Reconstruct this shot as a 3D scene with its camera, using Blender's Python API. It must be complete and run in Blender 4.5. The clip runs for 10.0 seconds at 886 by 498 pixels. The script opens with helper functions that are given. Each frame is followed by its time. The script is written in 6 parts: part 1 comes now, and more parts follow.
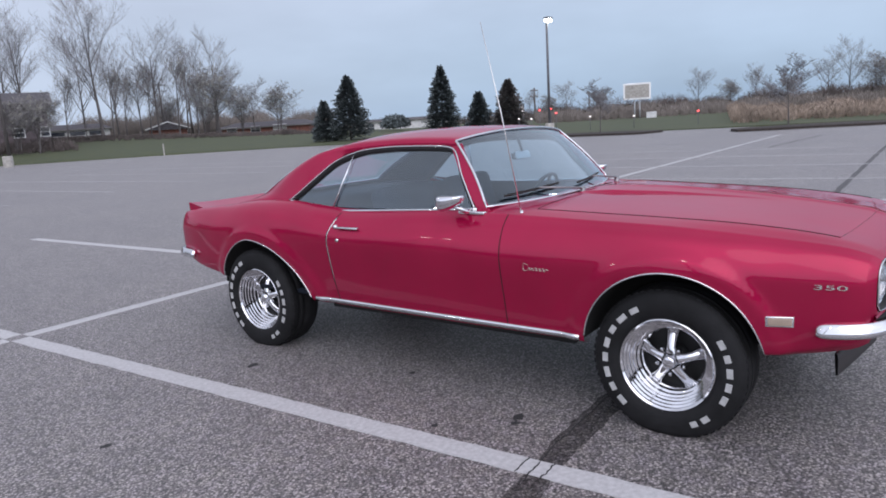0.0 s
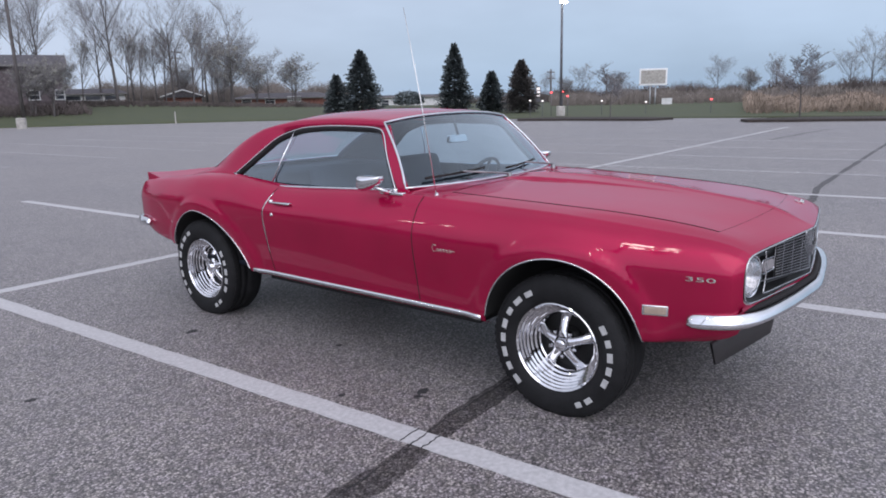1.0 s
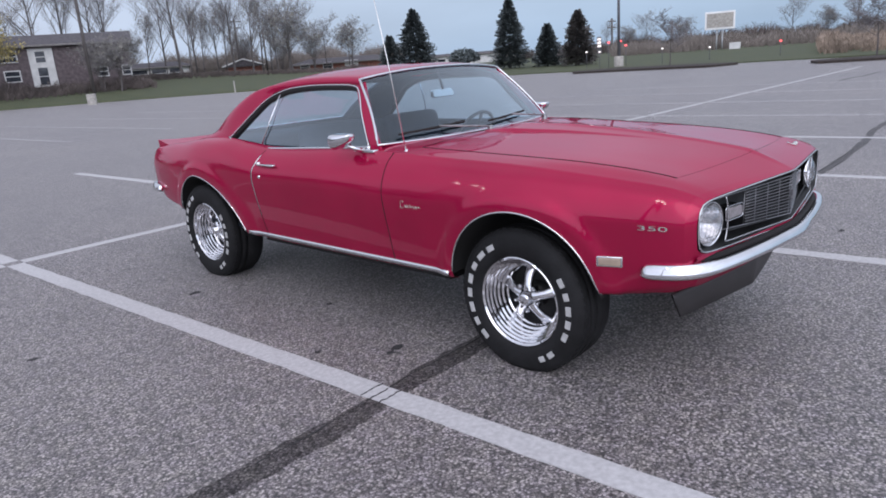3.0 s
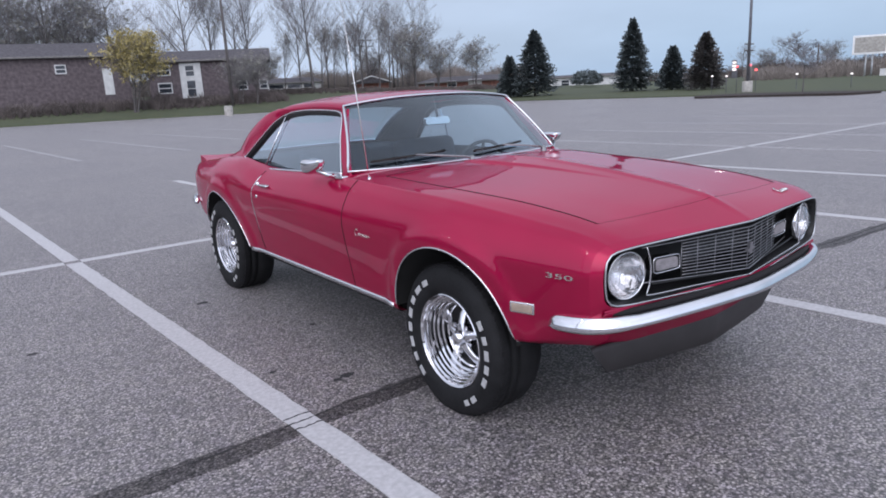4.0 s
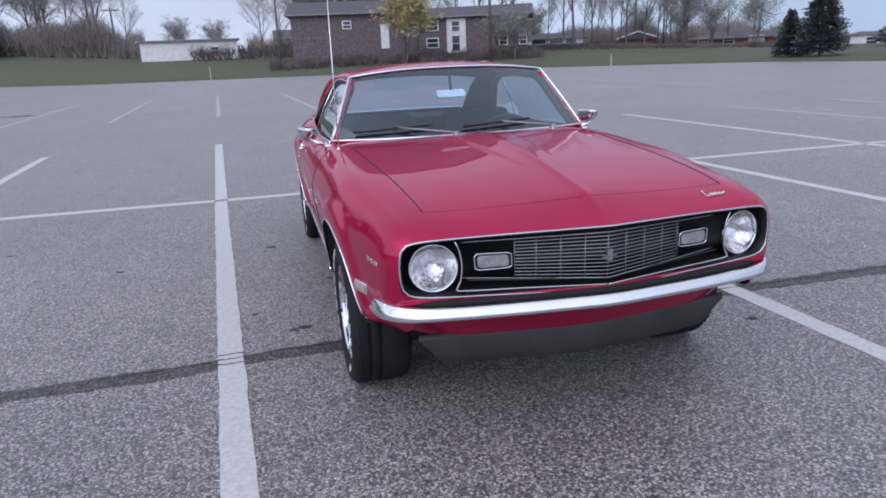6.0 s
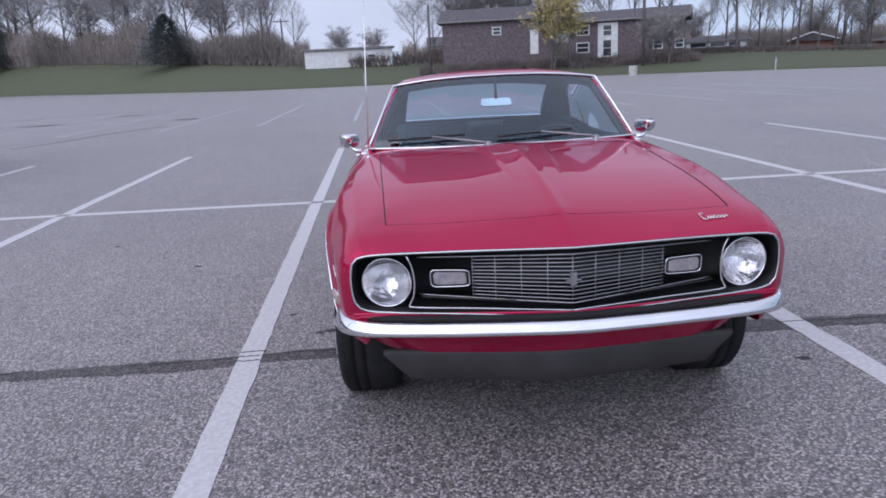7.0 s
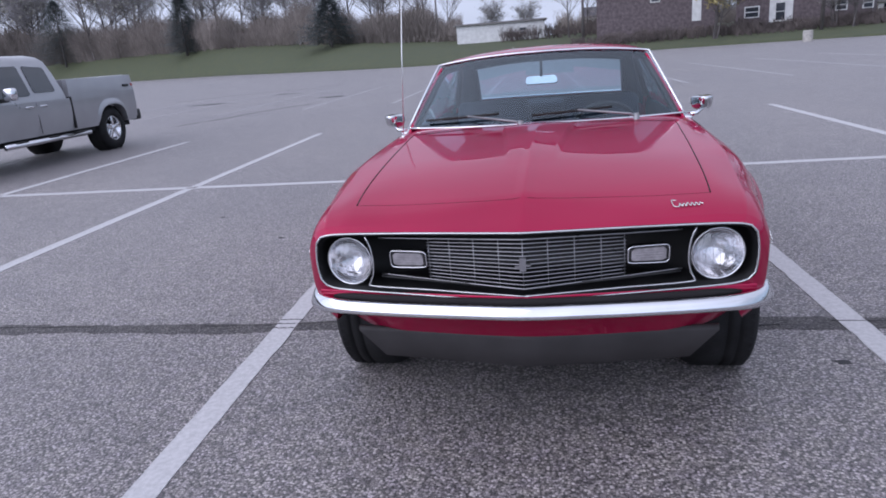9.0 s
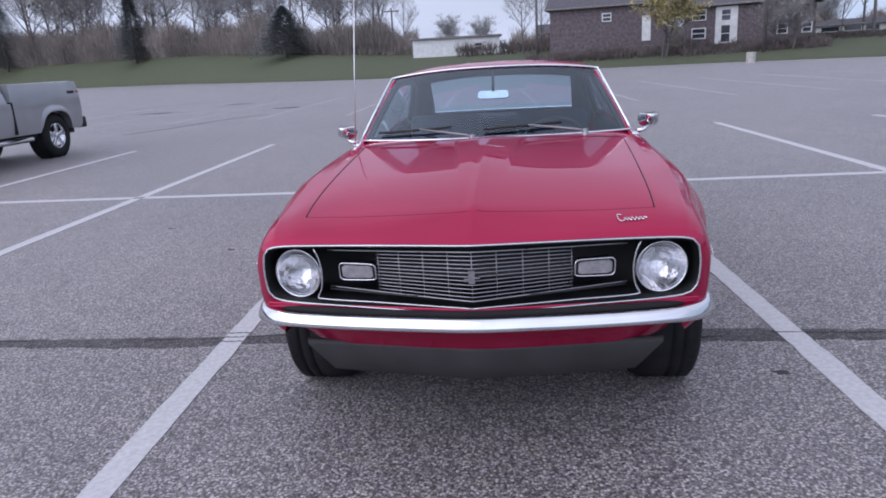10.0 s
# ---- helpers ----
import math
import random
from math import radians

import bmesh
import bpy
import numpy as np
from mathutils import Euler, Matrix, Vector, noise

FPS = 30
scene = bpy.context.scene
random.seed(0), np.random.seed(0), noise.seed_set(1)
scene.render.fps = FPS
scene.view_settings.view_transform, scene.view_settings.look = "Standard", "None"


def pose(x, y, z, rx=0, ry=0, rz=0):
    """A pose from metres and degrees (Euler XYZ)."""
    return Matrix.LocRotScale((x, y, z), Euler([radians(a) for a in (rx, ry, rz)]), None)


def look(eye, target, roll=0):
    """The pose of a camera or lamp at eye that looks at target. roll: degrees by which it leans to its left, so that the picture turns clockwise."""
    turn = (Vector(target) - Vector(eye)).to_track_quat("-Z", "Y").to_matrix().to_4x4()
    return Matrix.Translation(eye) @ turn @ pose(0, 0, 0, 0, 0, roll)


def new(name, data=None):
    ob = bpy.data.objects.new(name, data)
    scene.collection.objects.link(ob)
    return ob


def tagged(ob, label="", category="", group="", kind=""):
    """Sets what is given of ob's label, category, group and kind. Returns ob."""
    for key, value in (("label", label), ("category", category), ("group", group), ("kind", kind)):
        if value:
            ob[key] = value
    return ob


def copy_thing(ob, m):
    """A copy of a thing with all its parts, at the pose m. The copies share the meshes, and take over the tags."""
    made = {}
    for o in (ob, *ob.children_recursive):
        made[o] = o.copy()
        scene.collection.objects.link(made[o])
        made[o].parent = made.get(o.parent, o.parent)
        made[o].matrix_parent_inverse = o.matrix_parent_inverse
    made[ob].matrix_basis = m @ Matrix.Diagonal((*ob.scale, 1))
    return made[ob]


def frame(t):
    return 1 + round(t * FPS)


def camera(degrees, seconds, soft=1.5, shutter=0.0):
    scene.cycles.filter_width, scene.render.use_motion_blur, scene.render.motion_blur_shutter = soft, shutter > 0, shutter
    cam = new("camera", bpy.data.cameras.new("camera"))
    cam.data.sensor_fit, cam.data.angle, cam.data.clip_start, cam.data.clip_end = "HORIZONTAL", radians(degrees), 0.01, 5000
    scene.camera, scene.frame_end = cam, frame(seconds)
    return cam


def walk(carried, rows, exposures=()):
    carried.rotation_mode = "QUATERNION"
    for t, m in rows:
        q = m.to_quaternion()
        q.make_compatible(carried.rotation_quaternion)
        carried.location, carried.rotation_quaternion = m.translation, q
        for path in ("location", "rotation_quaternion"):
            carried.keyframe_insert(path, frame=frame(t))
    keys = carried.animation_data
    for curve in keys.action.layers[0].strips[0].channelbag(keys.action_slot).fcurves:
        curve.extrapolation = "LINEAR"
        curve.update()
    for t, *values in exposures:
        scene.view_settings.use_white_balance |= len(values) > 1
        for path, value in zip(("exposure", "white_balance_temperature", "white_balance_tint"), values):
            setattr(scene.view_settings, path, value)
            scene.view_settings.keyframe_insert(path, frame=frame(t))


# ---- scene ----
cam = camera(66.0, 10.0, soft=1.8, shutter=0.0)
PATH = [
    (0, (-3.659, -0.984, 1.423), (-2.091, 0.201, 1.052), -3.6),
    (0.1, (-3.641, -1.037, 1.422), (-2.112, 0.194, 1.039), -3.3),
    (0.5, (-3.563, -1.286, 1.43), (-2.0, -0.092, 1.063), -2.5),
    (1, (-3.458, -1.447, 1.43), (-1.923, -0.24, 1.0), -1.4),
    (1.5, (-3.454, -1.516, 1.439), (-1.979, -0.235, 1.011), -0.7),
    (2, (-3.444, -1.544, 1.44), (-1.982, -0.237, 1.044), -1.6),
    (2.5, (-3.385, -1.62, 1.437), (-1.967, -0.269, 1.033), -3.2),
    (3, (-3.14, -1.791, 1.381), (-1.751, -0.454, 0.847), -4.3),
    (3.2, (-3.027, -1.882, 1.377), (-1.646, -0.52, 0.889), -5.3),
    (4.3, (-2.283, -2.412, 1.391), (-1.219, -0.779, 0.942), -2.7),
    (4.5, (-2.147, -2.508, 1.414), (-1.117, -0.849, 0.983), -3.3),
    (5, (-1.819, -2.772, 1.409), (-1.006, -1.018, 0.898), -3.2),
    (5.5, (-1.493, -2.868, 1.398), (-0.861, -1.048, 0.861), -1.7),
    (5.7, (-1.349, -2.922, 1.415), (-0.762, -1.089, 0.872), -2.6),
    (6.8, (-0.619, -3.023, 1.402), (-0.51, -1.102, 0.858), -1.1),
    (7, (-0.489, -3.009, 1.4), (-0.429, -1.077, 0.887), -2.9),
    (7.5, (-0.167, -3.057, 1.399), (-0.276, -1.134, 0.861), -3.0),
    (8, (0.022, -2.981, 1.403), (-0.189, -1.064, 0.875), -1.9),
    (8.5, (0.126, -2.973, 1.394), (-0.088, -1.064, 0.838), -3.5),
    (9, (0.165, -2.993, 1.39), (-0.213, -1.11, 0.835), -4.6),
    (9.5, (0.158, -2.987, 1.398), (-0.161, -1.068, 0.933), -5.4),
    (10, (0.184, -2.991, 1.388), (-0.064, -1.078, 0.86), -3.3),
]
walk(cam, [(t, look(eye, target, roll)) for t, eye, target, roll in PATH],
     exposures=[(0.0, -0.13, 6280, 10.0), (3.0, -0.09, 6230, 10.0), (5.0, -0.04, 6030, 10.0), (7.0, -0.06, 5920, 13.5), (10.0, -0.06, 5920, 13.5)])

# ---- light: an overcast dusk sky with a weak, wide sun ----
SUN_AZ, SUN_EL = radians(223), radians(40)
world = bpy.data.worlds.new("dusk_sky")
scene.world = world
world.use_nodes = True
wn, wl = world.node_tree.nodes, world.node_tree.links
wn.clear()
w_out = wn.new("ShaderNodeOutputWorld")
w_bg = wn.new("ShaderNodeBackground")
w_sky = wn.new("ShaderNodeTexSky")
w_sky.sky_type, w_sky.sun_disc = "NISHITA", False
w_sky.sun_elevation, w_sky.sun_rotation = SUN_EL, SUN_AZ
w_sky.air_density, w_sky.dust_density, w_sky.ozone_density = 1.0, 2.5, 2.0
w_geo = wn.new("ShaderNodeTexCoord")
w_sep = wn.new("ShaderNodeSeparateXYZ")
wl.new(w_geo.outputs["Generated"], w_sep.inputs[0])
w_ramp = wn.new("ShaderNodeValToRGB")
w_ramp.color_ramp.elements[0].position, w_ramp.color_ramp.elements[0].color = 0.0, (6.0, 7.9, 10.4, 1)
w_ramp.color_ramp.elements[1].position, w_ramp.color_ramp.elements[1].color = 1.0, (14.0, 14.2, 16.4, 1)
e = w_ramp.color_ramp.elements.new(0.36)
e.color = (11.2, 11.7, 13.6, 1)
e = w_ramp.color_ramp.elements.new(0.10)
e.color = (7.6, 9.2, 11.6, 1)
wl.new(w_sep.outputs["Z"], w_ramp.inputs[0])
w_map = wn.new("ShaderNodeMapping")
w_map.inputs["Scale"].default_value = (1.6, 1.6, 5.0)
wl.new(w_geo.outputs["Generated"], w_map.inputs[0])
w_noise = wn.new("ShaderNodeTexNoise")
w_noise.inputs["Scale"].default_value, w_noise.inputs["Detail"].default_value = 1.6, 5
wl.new(w_map.outputs[0], w_noise.inputs["Vector"])
w_cl = wn.new("ShaderNodeMapRange")
w_cl.inputs["From Min"].default_value, w_cl.inputs["From Max"].default_value = 0.3, 0.7
w_cl.inputs["To Min"].default_value, w_cl.inputs["To Max"].default_value = 0.88, 1.1
wl.new(w_noise.outputs["Fac"], w_cl.inputs["Value"])
w_mul = wn.new("ShaderNodeVectorMath")
w_mul.operation = "SCALE"
# paler, lilac cloud towards the west
w_side = wn.new("ShaderNodeMapRange")
w_side.inputs["From Min"].default_value, w_side.inputs["From Max"].default_value = 0.85, 0.0
w_side.inputs["To Min"].default_value, w_side.inputs["To Max"].default_value = 0.0, 0.8
wl.new(w_sep.outputs["X"], w_side.inputs["Value"])
w_west = wn.new("ShaderNodeMix")
w_west.data_type = "RGBA"
w_west.inputs["B"].default_value = (10.8, 11.0, 12.8, 1)
wl.new(w_side.outputs[0], w_west.inputs["Factor"])
wl.new(w_ramp.outputs["Color"], w_west.inputs["A"])
wl.new(w_west.outputs["Result"], w_mul.inputs[0])


# the afterglow brightens the south-west
w_south = wn.new("ShaderNodeMapRange")
w_south.interpolation_type = "SMOOTHSTEP"
w_dot = wn.new("ShaderNodeVectorMath")
w_dot.operation = "DOT_PRODUCT"
w_dot.inputs[1].default_value = (-0.64, -0.77, 0.0)
wl.new(w_geo.outputs["Generated"], w_dot.inputs[0])
w_south.inputs["From Min"].default_value, w_south.inputs["From Max"].default_value = -0.45, 0.95
w_south.inputs["To Min"].default_value, w_south.inputs["To Max"].default_value = 1.0, 2.0
wl.new(w_dot.outputs["Value"], w_south.inputs["Value"])
w_both = wn.new("ShaderNodeMath")
w_both.operation = "MULTIPLY"
wl.new(w_south.outputs[0], w_both.inputs[0])
wl.new(w_cl.outputs[0], w_both.inputs[1])
wl.new(w_both.outputs[0], w_mul.inputs["Scale"])
w_mix = wn.new("ShaderNodeMix")
w_mix.data_type = "RGBA"
w_mix.inputs["Factor"].default_value = 0.85
wl.new(w_sky.outputs["Color"], w_mix.inputs["A"])
wl.new(w_mul.outputs[0], w_mix.inputs["B"])
w_bg.inputs["Strength"].default_value = 0.0795
wl.new(w_mix.outputs["Result"], w_bg.inputs["Color"])
wl.new(w_bg.outputs[0], w_out.inputs[0])

sun = new("sun", bpy.data.lights.new("sun", "SUN"))
sun.data.energy, sun.data.angle, sun.data.color = 0.9, radians(60), (1.0, 0.95, 0.92)
sun.matrix_world = look((20 * math.sin(SUN_AZ), 20 * math.cos(SUN_AZ), 20 * math.tan(SUN_EL)), (0, 0, 0))


# ---- materials ----
def material(name, color, rough=0.5, metal=0.0, vary=0.12, scale=6.0, bump=0.0, bump_scale=40.0, coat=0.0,
             spec=0.5, color2=None, per_object=0.0, per_island=0.0, stretch=(1, 1, 1), detail=4):
    m = bpy.data.materials.new(name)
    m.use_nodes = True
    n, l = m.node_tree.nodes, m.node_tree.links
    b = n["Principled BSDF"]
    b.inputs["Roughness"].default_value, b.inputs["Metallic"].default_value = rough, metal
    b.inputs["Coat Weight"].default_value, b.inputs["Coat Roughness"].default_value = coat, 0.02
    b.inputs["Coat IOR"].default_value = 1.46
    b.inputs["Specular IOR Level"].default_value = spec
    tc = n.new("ShaderNodeTexCoord")
    mp = n.new("ShaderNodeMapping")
    mp.inputs["Scale"].default_value = stretch
    l.new(tc.outputs["Object"], mp.inputs[0])
    nz = n.new("ShaderNodeTexNoise")
    nz.inputs["Scale"].default_value, nz.inputs["Detail"].default_value = scale, detail
    l.new(mp.outputs[0], nz.inputs["Vector"])
    mix = n.new("ShaderNodeMix")
    mix.data_type = "RGBA"
    c2 = color2 or tuple(min(1, c * (1 + 2 * vary)) for c in color)
    c1 = color if color2 else tuple(c * (1 - 2 * vary) for c in color)
    mix.inputs["A"].default_value, mix.inputs["B"].default_value = (*c1, 1), (*c2, 1)
    mr = n.new("ShaderNodeMapRange")
    mr.inputs["From Min"].default_value, mr.inputs["From Max"].default_value = 0.3, 0.7
    l.new(nz.outputs["Fac"], mr.inputs["Value"])
    l.new(mr.outputs[0], mix.inputs["Factor"])
    src = mix.outputs["Result"]
    if per_object or per_island:
        if per_object:
            rnd = n.new("ShaderNodeObjectInfo").outputs["Random"]
        else:
            rnd = n.new("ShaderNodeNewGeometry").outputs["Random Per Island"]
        amount = per_object or per_island
        r2 = n.new("ShaderNodeMapRange")
        r2.inputs["To Min"].default_value, r2.inputs["To Max"].default_value = 1 - amount, 1 + amount
        l.new(rnd, r2.inputs["Value"])
        sc = n.new("ShaderNodeVectorMath")
        sc.operation = "SCALE"
        l.new(src, sc.inputs[0])
        l.new(r2.outputs[0], sc.inputs["Scale"])
        src = sc.outputs[0]
    l.new(src, b.inputs["Base Color"])
    rr = n.new("ShaderNodeMapRange")
    rr.inputs["To Min"].default_value, rr.inputs["To Max"].default_value = max(0.0, rough * 0.8), min(1, rough * 1.2)
    l.new(nz.outputs["Fac"], rr.inputs["Value"])
    l.new(rr.outputs[0], b.inputs["Roughness"])
    if bump:
        nb = n.new("ShaderNodeTexNoise")
        nb.inputs["Scale"].default_value, nb.inputs["Detail"].default_value = bump_scale, 3
        l.new(mp.outputs[0], nb.inputs["Vector"])
        bp = n.new("ShaderNodeBump")
        bp.inputs["Strength"].default_value, bp.inputs["Distance"].default_value = bump, 0.02
        l.new(nb.outputs["Fac"], bp.inputs["Height"])
        l.new(bp.outputs[0], b.inputs["Normal"])
    return m


def glow(name, color, strength):
    m = bpy.data.materials.new(name)
    m.use_nodes = True
    b = m.node_tree.nodes["Principled BSDF"]
    b.inputs["Base Color"].default_value = (*color, 1)
    b.inputs["Emission Color"].default_value, b.inputs["Emission Strength"].default_value = (*color, 1), strength
    return m


def glass(name, tint, rough=0.0, floor=0.08, curve=4.0):
    """Thin sheet glass: clear by transparency, with a glossy face."""
    m = bpy.data.materials.new(name)
    m.use_nodes = True
    n, l = m.node_tree.nodes, m.node_tree.links
    n.clear()
    out, mix = n.new("ShaderNodeOutputMaterial"), n.new("ShaderNodeMixShader")
    clear, shine, lw = n.new("ShaderNodeBsdfTransparent"), n.new("ShaderNodeBsdfGlossy"), n.new("ShaderNodeLayerWeight")
    clear.inputs["Color"].default_value = (*tint, 1)
    shine.inputs["Roughness"].default_value = rough
    shine.inputs["Color"].default_value = (0.86, 0.95, 1.0, 1)
    lw.inputs["Blend"].default_value = 0.5
    power, gloss = n.new("ShaderNodeMath"), n.new("ShaderNodeMath")
    power.operation, gloss.operation = "POWER", "MULTIPLY_ADD"
    power.inputs[1].default_value, gloss.inputs[1].default_value, gloss.inputs[2].default_value = curve, 0.85, floor
    l.new(lw.outputs["Facing"], power.inputs[0])
    l.new(power.outputs[0], gloss.inputs[0])
    l.new(gloss.outputs[0], mix.inputs[0])
    l.new(clear.outputs[0], mix.inputs[1])
    l.new(shine.outputs[0], mix.inputs[2])
    l.new(mix.outputs[0], out.inputs[0])
    return m


def asphalt_material(name, tone=1.0, pits=1.0):
    """Worn asphalt: pale stones with dark pits between them, broad stains, fine relief."""
    m = bpy.data.materials.new(name)
    m.use_nodes = True
    n, l = m.node_tree.nodes, m.node_tree.links
    b = n["Principled BSDF"]
    tc = n.new("ShaderNodeTexCoord")

    def tex(scale, detail=3.0, rough=0.5):
        t = n.new("ShaderNodeTexNoise")
        t.inputs["Scale"].default_value, t.inputs["Detail"].default_value = scale, detail
        t.inputs["Roughness"].default_value = rough
        l.new(tc.outputs["Object"], t.inputs["Vector"])
        return t.outputs["Fac"]

    def ramp(src, stops):
        r = n.new("ShaderNodeValToRGB")
        for k, (p, c) in enumerate(stops):
            el = r.color_ramp.elements[k] if k < 2 else r.color_ramp.elements.new(p)
            el.position, el.color = p, (*c, 1)
        l.new(src, r.inputs[0])
        return r.outputs["Color"]

    def times(a, c):
        x = n.new("ShaderNodeMix")
        x.data_type, x.blend_type = "RGBA", "MULTIPLY"
        x.inputs["Factor"].default_value = 1.0
        l.new(a, x.inputs["A"])
        l.new(c, x.inputs["B"])
        return x.outputs["Result"]

    vor = n.new("ShaderNodeTexVoronoi")
    vor.inputs["Scale"].default_value = 98.0
    l.new(tc.outputs["Object"], vor.inputs["Vector"])
    sep = n.new("ShaderNodeSeparateColor")
    l.new(vor.outputs["Color"], sep.inputs[0])
    stops = [(0.0, (0.052, 0.046, 0.046)), (0.25, (0.170, 0.152, 0.151)), (0.60, (0.275, 0.248, 0.246)), (0.92, (0.480, 0.437, 0.434))]
    stones = ramp(sep.outputs[0], [(p, tuple(v * tone for v in c)) for p, c in stops])
    dark = 1 - 0.80 * pits
    gaps = ramp(vor.outputs["Distance"], [(0.40, (1.0, 1.0, 1.0)), (0.72, (0.34, 0.33, 0.33))])
    holes = ramp(tex(84.0, 2.0, 0.6), [(0.40, (dark, dark, dark)), (0.47, (1.06, 1.06, 1.06))])
    broad = ramp(tex(0.35, 4.0), [(0.3, (0.88, 0.88, 0.90)), (0.7, (1.10, 1.09, 1.07))])
    mid = ramp(tex(3.0, 5.0), [(0.3, (0.90, 0.90, 0.91)), (0.7, (1.08, 1.08, 1.07))])
    hue = ramp(tex(14.0, 3.0), [(0.35, (0.99, 0.97, 1.02)), (0.65, (1.02, 1.02, 0.97))])
    l.new(times(times(times(times(times(stones, gaps), holes), broad), mid), hue), b.inputs["Base Color"])
    b.inputs["Roughness"].default_value = 0.55
    b.inputs["Specular IOR Level"].default_value = 0.9 if tone > 0.5 else 0.3
    b.inputs["Sheen Weight"].default_value, b.inputs["Sheen Roughness"].default_value = 0.12 * tone, 0.45
    bp = n.new("ShaderNodeBump")
    bp.inputs["Strength"].default_value, bp.inputs["Distance"].default_value = 0.5, 0.006
    bp.invert = True
    l.new(vor.outputs["Distance"], bp.inputs["Height"])
    l.new(bp.outputs[0], b.inputs["Normal"])
    return m


ASPHALT = asphalt_material("asphalt", 0.92)
SEALED = asphalt_material("tar_stained_asphalt", 0.33, 0.7)
SEALANT = material("black_tar", (0.030, 0.029, 0.031), 0.75, vary=0.2, scale=30, bump=0.4, bump_scale=120)
PAINT_FADED = material("faded_white_line_paint", (0.35, 0.34, 0.345), 0.8, vary=0.2, scale=12, bump=0.3, bump_scale=150)
PAINT_LINE = material("worn_white_line_paint", (0.455, 0.445, 0.45), 0.75, vary=0.07, scale=45, bump=0.15, bump_scale=220)
GRASS = material("spring_grass", (0.044, 0.056, 0.024), 0.9, color2=(0.072, 0.080, 0.036), scale=0.8, bump=0.5, bump_scale=12)
RED = material("candy_crimson_car_paint", (0.37, 0.0065, 0.053), 0.34, 0.5, vary=0.03, scale=3, coat=0.70, spec=0.0)
RED_BSDF = RED.node_tree.nodes["Principled BSDF"]
RED_BSDF.inputs["Specular Tint"].default_value = (1.0, 0.35, 0.55, 1)
RED_BSDF.inputs["Coat IOR"].default_value = 1.5
RED_BSDF.inputs["Coat Roughness"].default_value = 0.03
CHROME = material("chrome", (0.70, 0.70, 0.72), 0.08, 1.0, vary=0.02, scale=8)
ALLOY = material("polished_alloy", (0.66, 0.66, 0.68), 0.16, 1.0, vary=0.05, scale=20)
BLACK = material("black_trim", (0.006, 0.006, 0.0065), 0.5, vary=0.2, scale=10)
GAP = material("panel_gap_shadow_rubber", (0.006, 0.004, 0.005), 0.9, vary=0.1)
RUBBER = material("tyre_rubber", (0.012, 0.012, 0.013), 0.75, spec=0.25, vary=0.2, scale=12, bump=0.15, bump_scale=80)
WHITE_LETTER = material("raised_white_rubber", (0.44, 0.44, 0.44), 0.6, vary=0.08, scale=30)
AIRDAM = material("grey_black_plastic_airdam", (0.036, 0.033, 0.034), 0.6, vary=0.15, scale=6)
UNDER = material("underbody_black", (0.01, 0.01, 0.01), 0.9, vary=0.2)
SEAT = material("black_vinyl_upholstery", (0.016, 0.021, 0.031), 0.75, spec=0.15, vary=0.15, scale=8, bump=0.1, bump_scale=60)
LENS_AMBER = material("amber_marker_lens", (0.36, 0.28, 0.22), 0.2, vary=0.06, scale=30, coat=0.5)
LENS_CLEAR = material("ribbed_lamp_lens", (0.27, 0.25, 0.26), 0.35, vary=0.15, scale=40, coat=0.25)
HEADLAMP = material("silvered_headlamp_reflector", (0.66, 0.65, 0.66), 0.12, 1.0, vary=0.20, scale=14, bump=0.5, bump_scale=18)
WINDSCREEN = glass("tinted_car_glass", (0.77, 0.91, 0.98), 0.0, 0.06, 2.5)
SIDE_GLASS = glass("clear_side_glass", (0.80, 0.93, 1.0), 0.0, 0.13, 2.6)
LAMP_GLASS = glass("clear_lamp_glass", (0.92, 0.92, 0.93), 0.0, 0.05)
MIRROR = material("mirror_silver", (0.9, 0.9, 0.9), 0.02, 1.0, vary=0.0)


# ---- mesh helpers ----
def mesh_of(name, bm, mat, smooth=True):
    me = bpy.data.meshes.new(name)
    bmesh.ops.recalc_face_normals(bm, faces=bm.faces)
    bm.to_mesh(me)
    bm.free()
    if smooth:
        for p in me.polygons:
            p.use_smooth = True
    me.materials.append(mat)
    return me


def part(name, bm, mat, parent, label="", smooth=True, sharp=None):
    me = mesh_of(name, bm, mat, smooth)
    if sharp:
        me.set_sharp_from_angle(angle=radians(sharp))
    ob = new(name, me)
    ob.parent = parent
    if label:
        tagged(ob, label)
    return ob


def single(name, bm, mat, label, category, kind="", group="", smooth=False, sharp=None):
    me = mesh_of(name, bm, mat, smooth)
    if sharp:
        me.set_sharp_from_angle(angle=radians(sharp))
    return tagged(new(name, me), label, category, group, kind)


def thing(name, label, category, at=(0, 0, 0), turn=0.0, group="", kind=""):
    ob = tagged(new(name), label, category, group, kind)
    ob.matrix_world = pose(*at, 0, 0, turn)
    return ob


